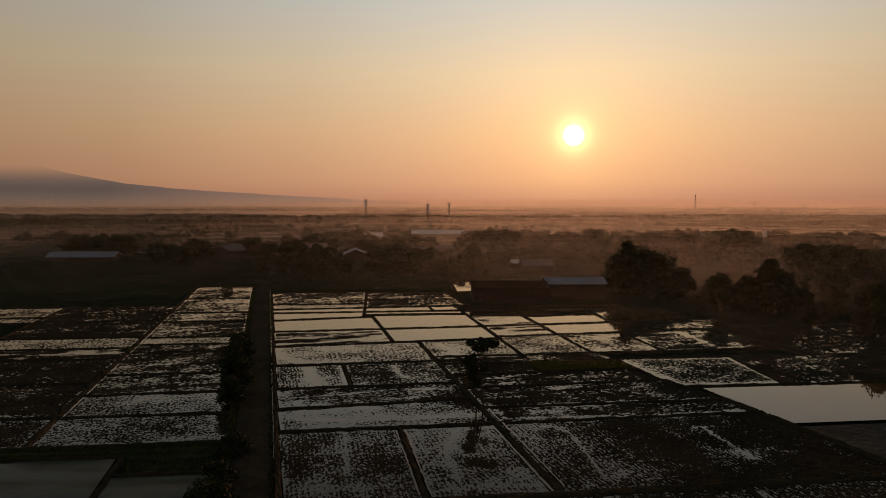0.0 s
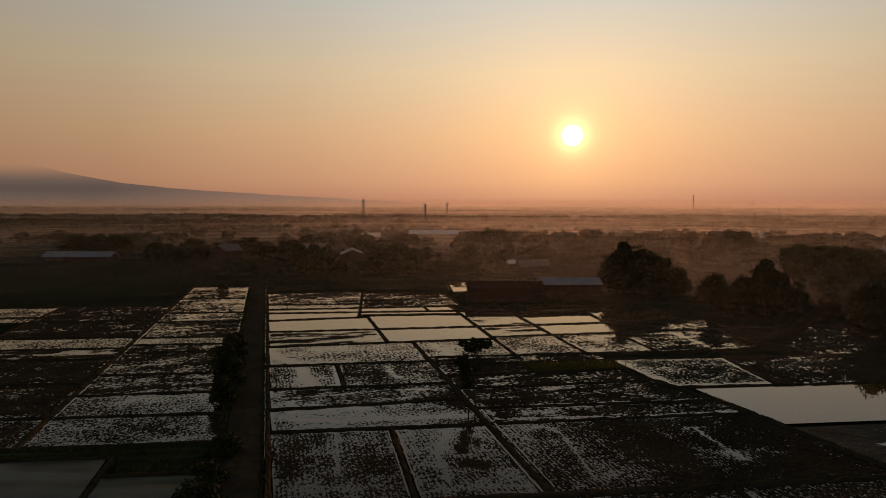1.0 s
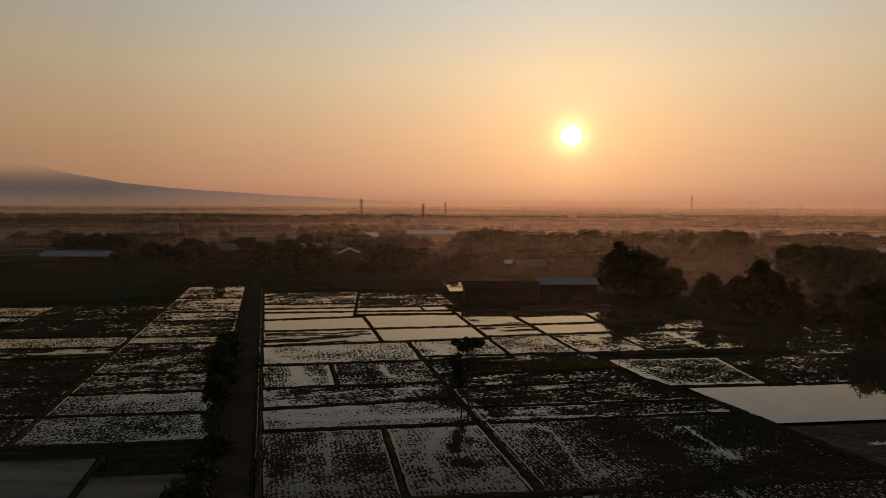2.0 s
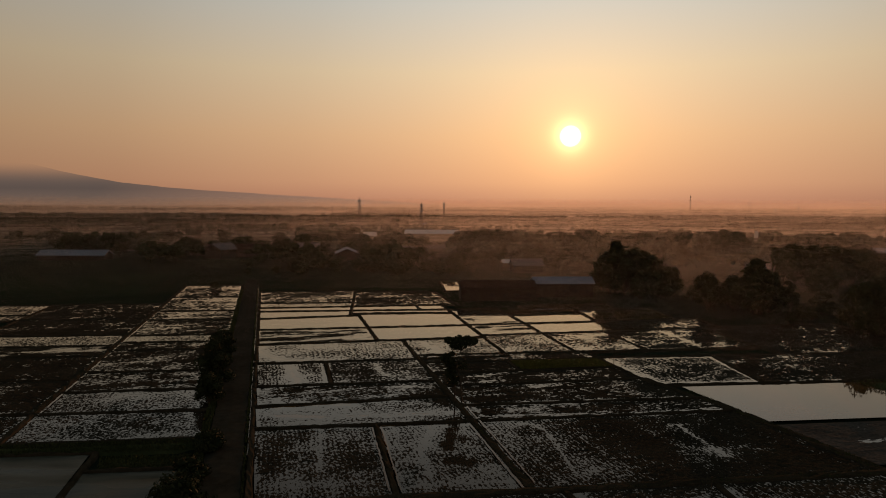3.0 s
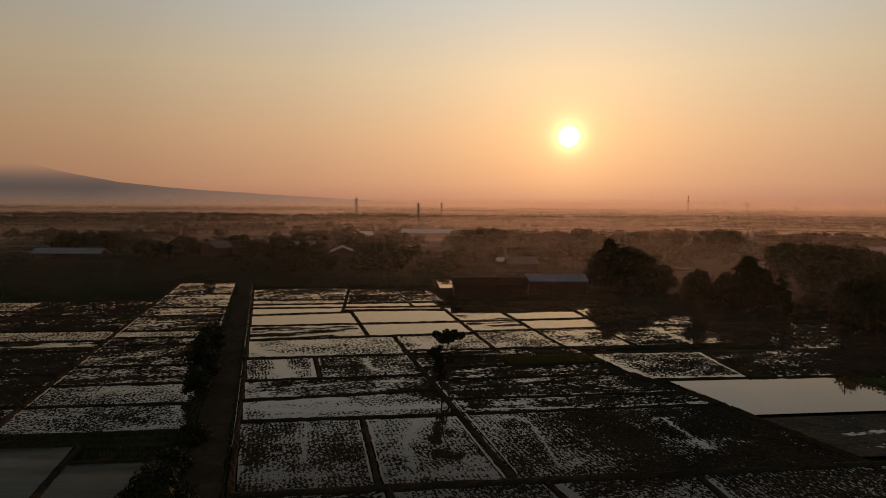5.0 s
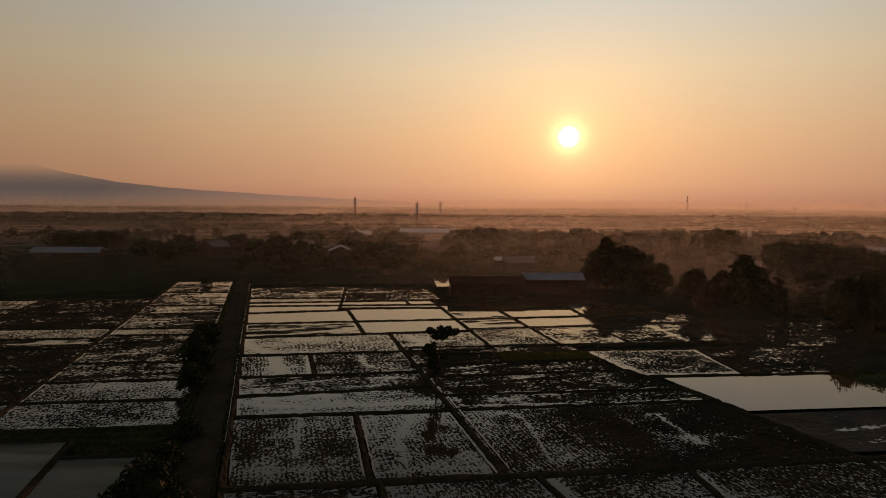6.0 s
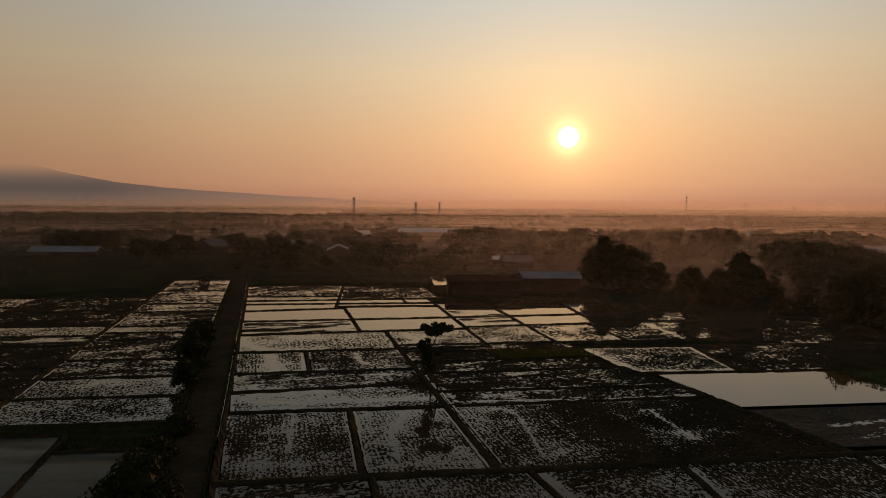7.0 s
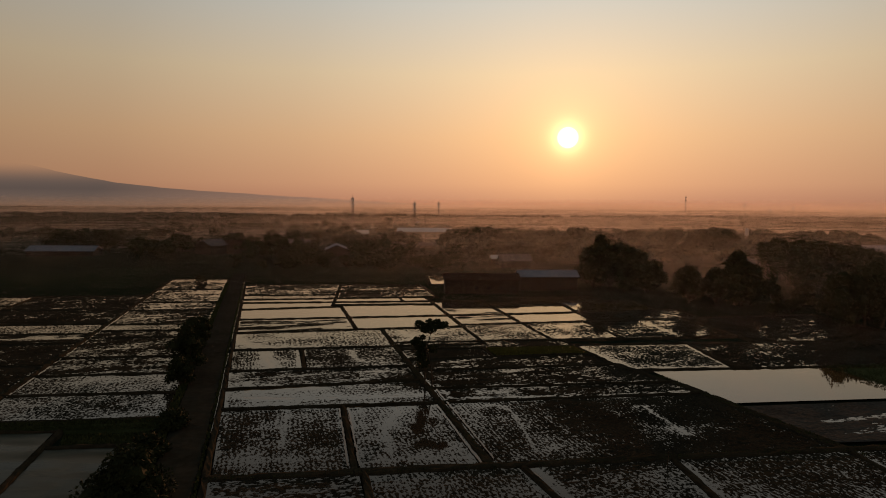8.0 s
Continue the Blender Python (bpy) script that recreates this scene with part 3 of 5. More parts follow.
DARKMUD = "flooded rice paddy of dark ploughed mud with scattered puddles"
HALF = "flooded rice paddy, half open water between dark mud clods"
MIRROR = "smooth flooded rice paddy mirroring the pale dawn sky"
MOSTLY = "flooded rice paddy, mostly open water with small mud clods"
DULL = "shallow muddy paddy with a dull film of water"
FIELDS = [  # left, right, near, far, pattern, share of water, words
    (C_ROAD, line(0.2, 56, -0.2), R_0, R_A, "cross", 0.34, DARKMUD),
    (line(0.2, 56, -0.2), C_D5, R_0, R_A, "rows", 0.34, DARKMUD),
    (C_D5, C_D6, R_0, R_A, "clods", 0.33, HALF),
    (C_D6, line(50, 62, -0.1), R_0, R_A, "rows", 0.20, HALF, 0.4),
    (line(50, 62, -0.1), line(84, 62, -0.1), R_0, R_A, "rows", 0.15, DARKMUD),
    (C_ROAD, C_D0, R_A, R_B, "rows", 0.33, "flooded rice paddy with mud ridges running along the road"),
    (C_D0, C_D1, R_A, R_B, "rows", 0.56, HALF),
    (C_D1, C_D4, R_A, R_B, "rows", 0.12, DARKMUD, 0.65),
    (C_ROAD, C_D1, R_B, R_C, "clods", 0.62, "flooded rice paddy, smooth water at one end and mud clods at the other", 0.5),
    (C_ROAD, C_D1, R_C, R_D, "cross", 0.28, DARKMUD),
    (C_ROAD, line(-15.6, 105, -0.23), R_D, R_E, "rows", 0.42, HALF),
    (line(-15.6, 105, -0.23), C_D1, R_D, R_E, "clods", 0.21, DARKMUD),
    (C_ROAD, C_D1, R_E, R_F, "clods", 0.64, MOSTLY),
    (C_D1, C_D2, R_E, R_F, "clods", 0.54, MOSTLY),
    (C_ROAD, C_V, R_F, R_G, "pools", 0.50, "levelled paddy, half dull mud and half pale water", -0.9),
    (C_V, C_D2, R_F, R_G, "clear", 1.0, MIRROR),
    (C_ROAD, C_V, R_G, R_H, "clear", 1.0, MIRROR),
    (C_V, C_D2, R_G, row(164.5, 0.1), "clear", 1.0, MIRROR),
    (C_ROAD, C_K, R_H, R_I, "clear", 1.0, MIRROR),
    (C_K, C_D2, row(165.5, 0.1), R_I, "clear", 1.0, MIRROR),
    (C_ROAD, C_K, R_I, R_J, "clear", 1.0, MIRROR),
    (C_K, line(-3, 172, -0.2), R_I, R_J, "clear", 1.0, MIRROR),
    (line(-3, 172, -0.2), C_D2, R_I, R_J, "clear", 1.0, MIRROR),
    (C_ROAD, C_K, R_J, R_K, "clods", 0.75, MOSTLY),
    (C_ROAD, C_K, R_K, R_TOP, "cross", 0.22, DARKMUD),
    (C_K, line(4, 190, -0.2), R_J, row(204, 0.0), "cross", 0.12, DARKMUD),
    (line(3.6, 215, -0.06), line(12, 215, 0), row(206, 0.1), row(232, 0.1), "pools", 0.80, MOSTLY),
    # between the two middle paths and the pond
    (C_D1, C_D4, R_B, R_L2, "cross", 0.15, HALF, 0.2, 0.55),
    (C_D1, C_D4A, R_L2, R_L3, "cross", 0.10, DARKMUD, 0.2, 0.4),
    (C_D1, C_D4B, R_L3, R_G0, "cross", 0.11, DARKMUD),
    (C_D1, line(15, 112, -0.2), R_G0, R_G1, "cross", 0.10, DARKMUD),
    (C_D1, C_D4B, R_G1, R_E3, "cross", 0.13, DARKMUD),
    (C_D2, line(27.5, 125, -0.2), R_E3, R_B3, "clods", 0.44, HALF),
    (line(27.5, 125, -0.2), line(42, 125, -0.2), R_E3, R_B3, "cross", 0.52, HALF),
    (C_D2, C_D3, R_B3, R_B2, "pools", 0.62, HALF),
    (C_D2, C_D3, R_B2, R_I, "pools", 0.78, MOSTLY),
    (C_D3, C_E40, R_B3, R_B2, "clear", 1.0, MIRROR),
    (C_D3, C_E40, R_B2, R_B1, "clear", 1.0, MIRROR),
    (C_D3, line(27, 163, -0.2), R_B1, R_B0, "clear", 1.0, MIRROR),
    (line(27, 163, -0.2), line(50, 170, -0.1), R_B0, row(174, 0.14), "pools", 0.85, MOSTLY),
    (C_E40, C_R3, R_B3, R_B2, "cross", 0.30, DARKMUD),
    (C_E40, line(60, 160, -0.1), R_B2, R_B0, "pools", 0.86, MOSTLY),
    # beyond the pond
    (C_D4B, C_R1, R_P0, R_P1, "clods", 0.17, HALF, 0.0, 1.7),
    (C_R1, C_R2, R_P0, R_P1, "cross", 0.06, DARKMUD),
    (line(42, 125, -0.2), line(66, 125, -0.2), R_E3, R_B3, "cross", 0.20, DARKMUD),
    (line(66, 125, -0.2), line(100, 125, -0.2), R_P1, R_B3, "cross", 0.07, DARKMUD),
    # left of the road
    (C_LL, C_LR, R_LLn, R_LL2, "clear", 1.0, DULL),
    (line(-62, 66, -0.2), C_LL, R_LLn, R_LL1, "clear", 1.0, DULL),
    (C_LC, C_LR, R_LA1, R_LB, "clods", 0.42, MOSTLY),
    (C_LC, C_LR, R_LB, R_LC, "clods", 0.52, MOSTLY),
    (C_LC, C_LR, R_LC, R_LD, "cross", 0.24, DARKMUD),
    (C_LC, C_LR, R_LD, R_LE, "cross", 0.16, DARKMUD),
    (C_LC, C_LR, R_LE, R_LF, "cross", 0.20, DARKMUD),
    (C_LC, C_LR, R_LF, R_LG, "clods", 0.66, MOSTLY),
    (C_LC, C_LR, R_LG, R_LH, "cross", 0.18, DARKMUD),
    (C_LC, C_LR, R_LH, R_LI, "cross", 0.42, HALF),
    (C_LC, C_LR, R_LI, R_LJ, "cross", 0.42, HALF),
    (C_LC, C_LR, R_LJ, R_LK, "cross", 0.36, HALF),
    (line(-80, 81, -0.235), C_LC, R_LA1, R_LB, "clods", 0.11, DARKMUD),
    (line(-95, 81, -0.235), C_LC, R_LB, row(106, 0.1), "cross", 0.06, DARKMUD),
    (line(-95, 81, -0.235), C_LC, row(106, 0.1), R_W0, "cross", 0.04, DARKMUD),
    (line(-95, 81, -0.235), C_LC, R_W0, R_W1, "pools", 0.13, "shallow paddy of dull streaked water"),
    (line(-95, 81, -0.235), C_LC, R_W1, R_W2, "clods", 0.5, MOSTLY),
    (C_LF, C_LC, R_W2, row(162, 0.1), "cross", 0.04, DARKMUD),
    (C_LF, C_LC, row(162, 0.1), R_F2, "cross", 0.06, DARKMUD),
    (line(-125, 151, -0.22), C_LF, row(160.5, 0.1), R_F1, "clods", 0.45, MOSTLY),
    (line(-130, 151, -0.22), C_LF, R_F1, R_F2, "clods", 0.42, HALF),
]


def build_paddies():
    for k, (l, r, lo, hi, pattern, wet, words, *more) in enumerate(FIELDS):
        film = FILM if words == DULL else WATER
        paddy(cell_of(l, r, lo, hi), pattern, wet, words, 11 + 7 * k, film, drier=more[0] if more else 0.0, margin=more[1] if len(more) > 1 else 0.0)
    # the pond and the grey basin beside it
    paddy([(44.2, 82.3), (92, 87.6), (92, 104), (39.7, 98.3)], "clear", 1.0, "still rectangular pond mirroring the pale dawn sky", 900)
    paddy([(49.2, 68.2), (92, 72), (92, 86.6), (45.2, 81.0)], "silt", 0.04, "grey silted basin with a few ragged puddles", 901)


def build_bunds():
    k = 0
    seen = set()
    wide = {C_D4: 2.2, C_D4A: 1.8, C_D4B: 1.0, R_A: 1.8, C_D1: 1.3, C_LC: 1.3}
    for l, r, lo, hi, *_ in FIELDS:
        a, b, c, d = cross(l, lo), cross(r, lo), cross(r, hi), cross(l, hi)
        for p, q, which in ((a, b, lo), (d, c, hi), (a, d, l), (b, c, r)):
            key = tuple(round(v / 1.2) for v in ((p[0] + q[0]) / 2, (p[1] + q[1]) / 2))
            if key in seen:
                continue
            seen.add(key)
            k += 1
            w = wide.get(which, 0.9 if p[1] < 130 else 1.2)
            ob = ribbon("bund", [p, q], w, 0.16, EARTH, seed=k)
            tagged(ob, "low uneven earth bund between two paddies", "bund", "earth bunds", "structure")


def build_road():
    ys = list(range(20, 236, 3))
    ob = ribbon("road", [(road_x(y, -2.35), y) for y in ys], 4.6, 0.22, ROAD, step=1.5, rough_h=0.03, rough_w=0.15, top=0.86, seed=5)
    tagged(ob, "straight dusty farm road between the paddies", "road", kind="structure")
    words = "narrow broken water furrow along a path"
    ditch("canal", line(road_x(60, 0.25), 60, ROAD_SLOPE), 70, 104, 0.030, 0.10, "narrow water channel along the farm road", 2)
    ditch("canal", line(road_x(60, 0.25), 60, ROAD_SLOPE), 104, 212, 0.05, 0.45, "narrow water channel along the farm road", 12)
    ditch("canal", line(road_x(60, -5.6), 60, ROAD_SLOPE), 72, 200, 0.12, 0.6, "narrow water channel along the farm road", 3)
    ditch("furrow", line(12.0 + 0.82, 60, -0.238), 62, 89, 0.10, 0.12, words, 4)
    ditch("furrow", line(12.0 - 0.82, 60, -0.238), 62, 80, 0.10, 0.12, words, 5)
    ditch("furrow", line(-1.5 - 0.56, 60, -0.196), 61, 79, 0.10, 0.1, words, 6)
    ditch("furrow", line(-1.5 + 0.56, 60, -0.196), 61, 79, 0.10, 0.1, words, 7)
    ditch("furrow", line(-49.9 + 0.82, 81, -0.235), 80, 150, 0.12, 0.35, words, 8)


def ditch(name, col, y0, y1, half, gaps, label, seed):
    """A thin line of open water, broken here and there by earth."""
    rnd = random.Random(seed)
    verts, faces, y = [], [], y0
    while y < y1:
        step = rnd.uniform(0.8, 2.2)
        if rnd.random() > gaps:
            k = len(verts)
            for yy in (y, y + step):
                o = rnd.uniform(-0.05, 0.05)
                w = half * rnd.uniform(0.6, 1.3)
                verts += [(col(yy) + o - w, yy, 0.16), (col(yy) + o + w, yy, 0.16)]
            faces.append((k, k + 1, k + 3, k + 2))
        y += step
    ob = link_mesh(name, verts, faces, WATER)
    tagged(ob, label, "canal", kind="structure")


build_ground()
build_road()
build_paddies()
build_bunds()


# ---------------------------------------------------------------- banks and green fields
def slab(name, corners, z, material, label, category, base=-0.34, cell=2.0, rough=0.12, seed=0, kind="structure"):
    """A low bank of ground with an uneven top."""
    p = [np.array(c, float) for c in corners]
    nu = max(2, int(np.linalg.norm(p[1] - p[0]) / cell))
    nv = max(2, int(np.linalg.norm(p[3] - p[0]) / cell))
    rs = np.random.RandomState(seed)
    verts, faces = [], []
    for j in range(nv + 1):
        for i in range(nu + 1):
            u, v = i / nu, j / nv
            c = (1 - u) * (1 - v) * p[0] + u * (1 - v) * p[1] + u * v * p[2] + (1 - u) * v * p[3]
            edge = i in (0, nu) or j in (0, nv)
            verts.append((c[0], c[1], base if edge else z + rs.uniform(-rough, rough)))
    for j in range(nv):
        for i in range(nu):
            a = j * (nu + 1) + i
            faces.append((a, a + 1, a + nu + 2, a + nu + 1))
    ob = link_mesh(name, verts, faces, material)
    return tagged(ob, label, category, kind=kind)


def tufts(name, corners, count, size, material, label, category, seed, z=0.0):
    """Many small upright blades scattered over a four-sided patch."""
    rs = np.random.RandomState(seed)
    u, v = rs.rand(count), rs.rand(count)
    p = [np.array(c, float) for c in corners]
    x = (1 - u) * (1 - v) * p[0][0] + u * (1 - v) * p[1][0] + u * v * p[2][0] + (1 - u) * v * p[3][0]
    y = (1 - u) * (1 - v) * p[0][1] + u * (1 - v) * p[1][1] + u * v * p[2][1] + (1 - u) * v * p[3][1]
    a, h = rs.rand(count) * 6.283, size * (0.5 + rs.rand(count))
    w = h * 0.45
    lean = rs.uniform(-0.4, 0.4, (count, 2)) * h[:, None]
    A = np.stack([x - np.cos(a) * w, y - np.sin(a) * w, np.full(count, z)], -1)
    B = np.stack([x + np.cos(a) * w, y + np.sin(a) * w, np.full(count, z)], -1)
    C = np.stack([x + lean[:, 0], y + lean[:, 1], z + h], -1)
    verts = np.stack([A, B, C], 1).reshape(-1, 3).tolist()
    faces = np.arange(count * 3).reshape(-1, 3).tolist()
    return tagged(link_mesh(name, verts, faces, material), label, category, kind="stuff")


def build_banks():
    seed_bed = cell_of(line(15, 112, -0.2), C_D4B, R_G0, R_G1)
    slab("seedling_bed", seed_bed, 0.04, GRASS, "green rice seedling bed among dark paddies", "field", seed=3, rough=0.05)
    tufts("rice_seedlings", seed_bed, 9000, 0.22, SEEDLING, "dense young green rice seedlings", "rice", 4)
    strip = [(-52, 69.0), (-24.6, 71.6), (-25.6, 75.2), (-53, 71.9)]
    slab("grass_bank", strip, 0.2, GRASS, "broad dark grassy bank between paddies", "bank", seed=8)
    tufts("bank_grass", strip, 6000, 0.16, GRASS, "short rough grass on the bank", "grass", 9, 0.1)
    low = [(-33.2, 66.3), (-22.6, 67.5), (-23.6, 70.6), (-34.4, 69.5)]
    slab("weedy_strip", low, 0.06, GRASS, "dark weedy strip with thin puddles", "bank", seed=10, rough=0.05)
    tufts("weeds", low, 1500, 0.25, GRASS, "low weeds in wet ground", "grass", 11)
    shore = [(69.5, 90), (92, 88), (110, 108), (67.5, 101.5)]
    slab("pond_bank", shore, 0.3, GRASS, "dark grassy bank at the pond", "bank", seed=12)
    tufts("bank_grass", shore, 6000, 0.2, GRASS, "rough grass on the pond bank", "grass", 13, 0.2)
    meadow = [(-150, 186), (-88, 192), (-100, 260), (-190, 255)]
    slab("meadow", meadow, 0.0, MEADOW, "dark green meadow behind the paddies", "field", seed=14, cell=5)
    far_meadow = [(-70, 225), (4, 208), (4, 262), (-80, 275)]
    slab("meadow", far_meadow, 0.0, MEADOW, "dark meadow in front of the village", "field", seed=15, cell=5)


# ---------------------------------------------------------------- trees
def leaf_cloud(centres, radii, count, size, seed, flat=0.75, droop=0.0):
    """Leaf sprays scattered on and in overlapping lumps. Returns vertices and faces."""
    rs = np.random.RandomState(seed)
    k = rs.choice(len(centres), count, p=np.array(radii) ** 2 / np.sum(np.array(radii) ** 2))
    d = rs.normal(size=(count, 3))
    d /= np.linalg.norm(d, axis=1)[:, None]
    r = np.array(radii)[k] * (0.45 + 0.62 * rs.rand(count) ** 0.6)
    c = np.array(centres)[k] + d * r[:, None] * np.array([1, 1, flat])
    a = rs.normal(size=(count, 3))
    a /= np.linalg.norm(a, axis=1)[:, None]
    b = np.cross(a, rs.normal(size=(count, 3)))
    b /= np.linalg.norm(b, axis=1)[:, None]
    s = size * (0.55 + 0.9 * rs.rand(count))[:, None]
    v = np.stack([c - a * s, c - b * s * 0.55, c + a * s, c + b * s * 0.55], 1)
    v[:, :, 2] -= droop * rs.rand(count)[:, None]
    return v.reshape(-1, 3), np.arange(count * 4).reshape(-1, 4)


PHI = (1 + 5 ** 0.5) / 2
ICO = np.array([(-1, PHI, 0), (1, PHI, 0), (-1, -PHI, 0), (1, -PHI, 0), (0, -1, PHI), (0, 1, PHI), (0, -1, -PHI), (0, 1, -PHI),
                (PHI, 0, -1), (PHI, 0, 1), (-PHI, 0, -1), (-PHI, 0, 1)]) / math.hypot(1, PHI)
ICO_FACES = [(i, j, k) for i, j, k in itertools.combinations(range(12), 3)
             if max(np.linalg.norm(ICO[i] - ICO[j]), np.linalg.norm(ICO[j] - ICO[k]), np.linalg.norm(ICO[i] - ICO[k])) < 1.1]


def dense_heart(centres, radii, rs, flat=0.75):
    """The close-grown inside of far crowns: ragged lumps behind the outer sprays."""
    v = [np.array(c) + ICO * (r * rs.uniform(0.72, 1.12, (12, 1))) * np.array([1, 1, flat]) for c, r in zip(centres, radii)]
    f = [(a + 12 * n, b + 12 * n, c + 12 * n) for n in range(len(v)) for a, b, c in ICO_FACES]
    return np.concatenate(v), f


def crown_of(centres, radii, leaves, leaf, seed, flat, heart=0.74):
    """Leaf sprays over ragged close-grown lumps, as vertices and faces."""
    v, f = leaf_cloud(centres, radii, leaves, leaf, seed, flat, 0.12)
    f = f.tolist()
    if heart:
        inner, more = dense_heart(centres, [r * heart for r in radii], np.random.RandomState(seed + 1), flat)
        f += [[i + len(v) for i in t] for t in more]
        v = np.concatenate([v, inner])
    return v, f


def make_tree(seed, height, spread, leaves=1500, trunk=0.35, lumps=9, leaf=0.42, flat=0.75, shape="round", heart=0.74):
    """A tree at the origin: tapered trunk with limbs, and a crown of leaf sprays."""
    rnd = random.Random(seed)
    root = new("tree")
    bm = bmesh.new()
    fork = height * trunk
    top = Vector((rnd.uniform(-0.2, 0.2), rnd.uniform(-0.2, 0.2), fork))
    r = 0.022 * height + 0.06
    rod(bm, (0, 0, -0.3), (top.x * 0.5 + rnd.uniform(-.1, .1), 0, fork * 0.5), r * 1.25, r, 7)
    rod(bm, (top.x * 0.5, 0, fork * 0.5 - 0.05), top, r, r * 0.8, 7)
    centres, radii = [], []
    for i in range(lumps):
        a = i * 2.4 + rnd.uniform(-0.5, 0.5)
        f = (i + 0.5) / lumps
        if shape == "tiered":  # storeys of level boughs under a pointed top
            z = height * (0.24 + 0.68 * f + rnd.uniform(-0.04, 0.04))
            out = spread * (0.42 - 0.38 * f) * rnd.uniform(0.6, 1.2)
            rad = spread * (0.23 - 0.13 * f)
        elif shape == "tall":
            z = fork + (height - fork) * (0.12 + 0.8 * f)
            out = spread * 0.5 * (0.75 - 0.55 * f) * rnd.uniform(0.6, 1.1)
            rad = spread * 0.30 * (1.05 - 0.78 * f)
        else:
            z = fork + (height - fork) * rnd.uniform(0.15, 0.80) * (1.05 - 0.25 * f)
            out = spread * 0.40 * math.sqrt(f)
            rad = spread * 0.21 * rnd.uniform(0.75, 1.25)
        c = Vector((top.x + out * math.cos(a), out * math.sin(a), min(z, height - rad * flat * 0.8)))
        centres.append(tuple(c))
        radii.append(rad)
        mid = top.lerp(c, 0.5) + Vector((0, 0, -0.06 * height))
        rod(bm, top - Vector((0, 0, 0.1)), mid, r * 0.5, r * 0.33, 5)
        rod(bm, mid, c, r * 0.33, r * 0.12, 5)
    if shape == "round":
        centres += [(top.x, 0, height * 0.82), (top.x, 0, height * 0.55)]
        radii += [spread * 0.24, spread * 0.30]
    if shape == "tiered":
        rod(bm, top, (top.x, 0, height * 0.96), r * 0.7, r * 0.15, 6)
        centres += [(top.x, 0, height * k) for k in (0.32, 0.46, 0.60, 0.72, 0.81, 0.88)]
        radii += [spread * k for k in (0.32, 0.29, 0.24, 0.19, 0.15, 0.10)]
    part("trunk", bm, BARK, root)
    v, f = crown_of(centres, radii, leaves, leaf, seed + 50, flat, heart)
    under(link_mesh("crown", v.tolist(), f, LEAF), root)
    return root


def plant(ob, x, y, scale=1.0, wide=1.0, turn=0.0, label="", group=""):
    c = copy_thing(ob, pose(x, y, -0.3, 0, 0, turn))
    c.scale = (scale * wide, scale * wide, scale)
    return tagged(c, label, "tree", group)


KINDS = {}


def build_edge_grass():
    def along(name, col, y0, y1, wide, count, size, seed, z, label):
        tufts(name, [(col(y0) - wide, y0), (col(y0) + wide, y0), (col(y1) + wide, y1), (col(y1) - wide, y1)], count, size, GRASS, label, "grass", seed, z)

    along("verge_grass", line(road_x(60, -5.0), 60, ROAD_SLOPE), 46, 205, 0.45, 5200, 0.42, 41, 0.05, "rough grass along the road verge")
    along("verge_grass", line(road_x(60, 0.0), 60, ROAD_SLOPE), 46, 205, 0.12, 1600, 0.25, 42, 0.1, "short grass along the road edge")
    along("bund_grass", C_D4, 64, 96, 0.7, 1500, 0.12, 43, 0.12, "short grass on an earth bund")
    along("bund_grass", C_D1, 60, 130, 0.35, 1200, 0.12, 44, 0.12, "short grass on an earth bund")
    along("bund_grass", C_LC, 80, 150, 0.4, 1200, 0.12, 45, 0.12, "short grass on an earth bund")
    a, b = cross(C_ROAD, R_A), cross(line(84, 62, -0.1), R_A)
    tufts("bund_grass", [(a[0], a[1] - 0.6), (b[0], b[1] - 0.6), (b[0], b[1] + 0.6), (a[0], a[1] + 0.6)], 3200, 0.12, GRASS, "short grass on a broad earth bund", "grass", 46, 0.12)


def build_tree_kinds():
    spec = [("broad", 1, 10, 10.5, 2600, 0.10, 13, "round"), ("dense", 2, 10, 8.0, 2400, 0.06, 11, "round"),
            ("lean", 3, 10, 7.0, 2200, 0.22, 10, "round"), ("tall", 4, 10, 7.2, 2200, 0.15, 10, "tall"),
            ("spread", 5, 10, 12, 2800, 0.25, 15, "round"), ("narrow", 7, 10, 4.2, 1500, 0.12, 9, "tall"),
            ("tiered", 8, 10, 8.5, 3200, 0.20, 26, "tiered"),
            ("far_broad", 11, 10, 10.5, 1200, 0.10, 12, "round"), ("far_dense", 12, 10, 8.0, 1100, 0.06, 11, "round"), ("far_narrow", 13, 10, 4.6, 800, 0.12, 9, "tall")]
    for name, seed, h, s, leaves, trunk, lumps, shape in spec:
        far = name.startswith("far")
        KINDS[name] = make_tree(seed, h, s, leaves, trunk, lumps, 0.36 if far else 0.27, 0.62 if shape == "tiered" else 0.75, shape, 0.80)


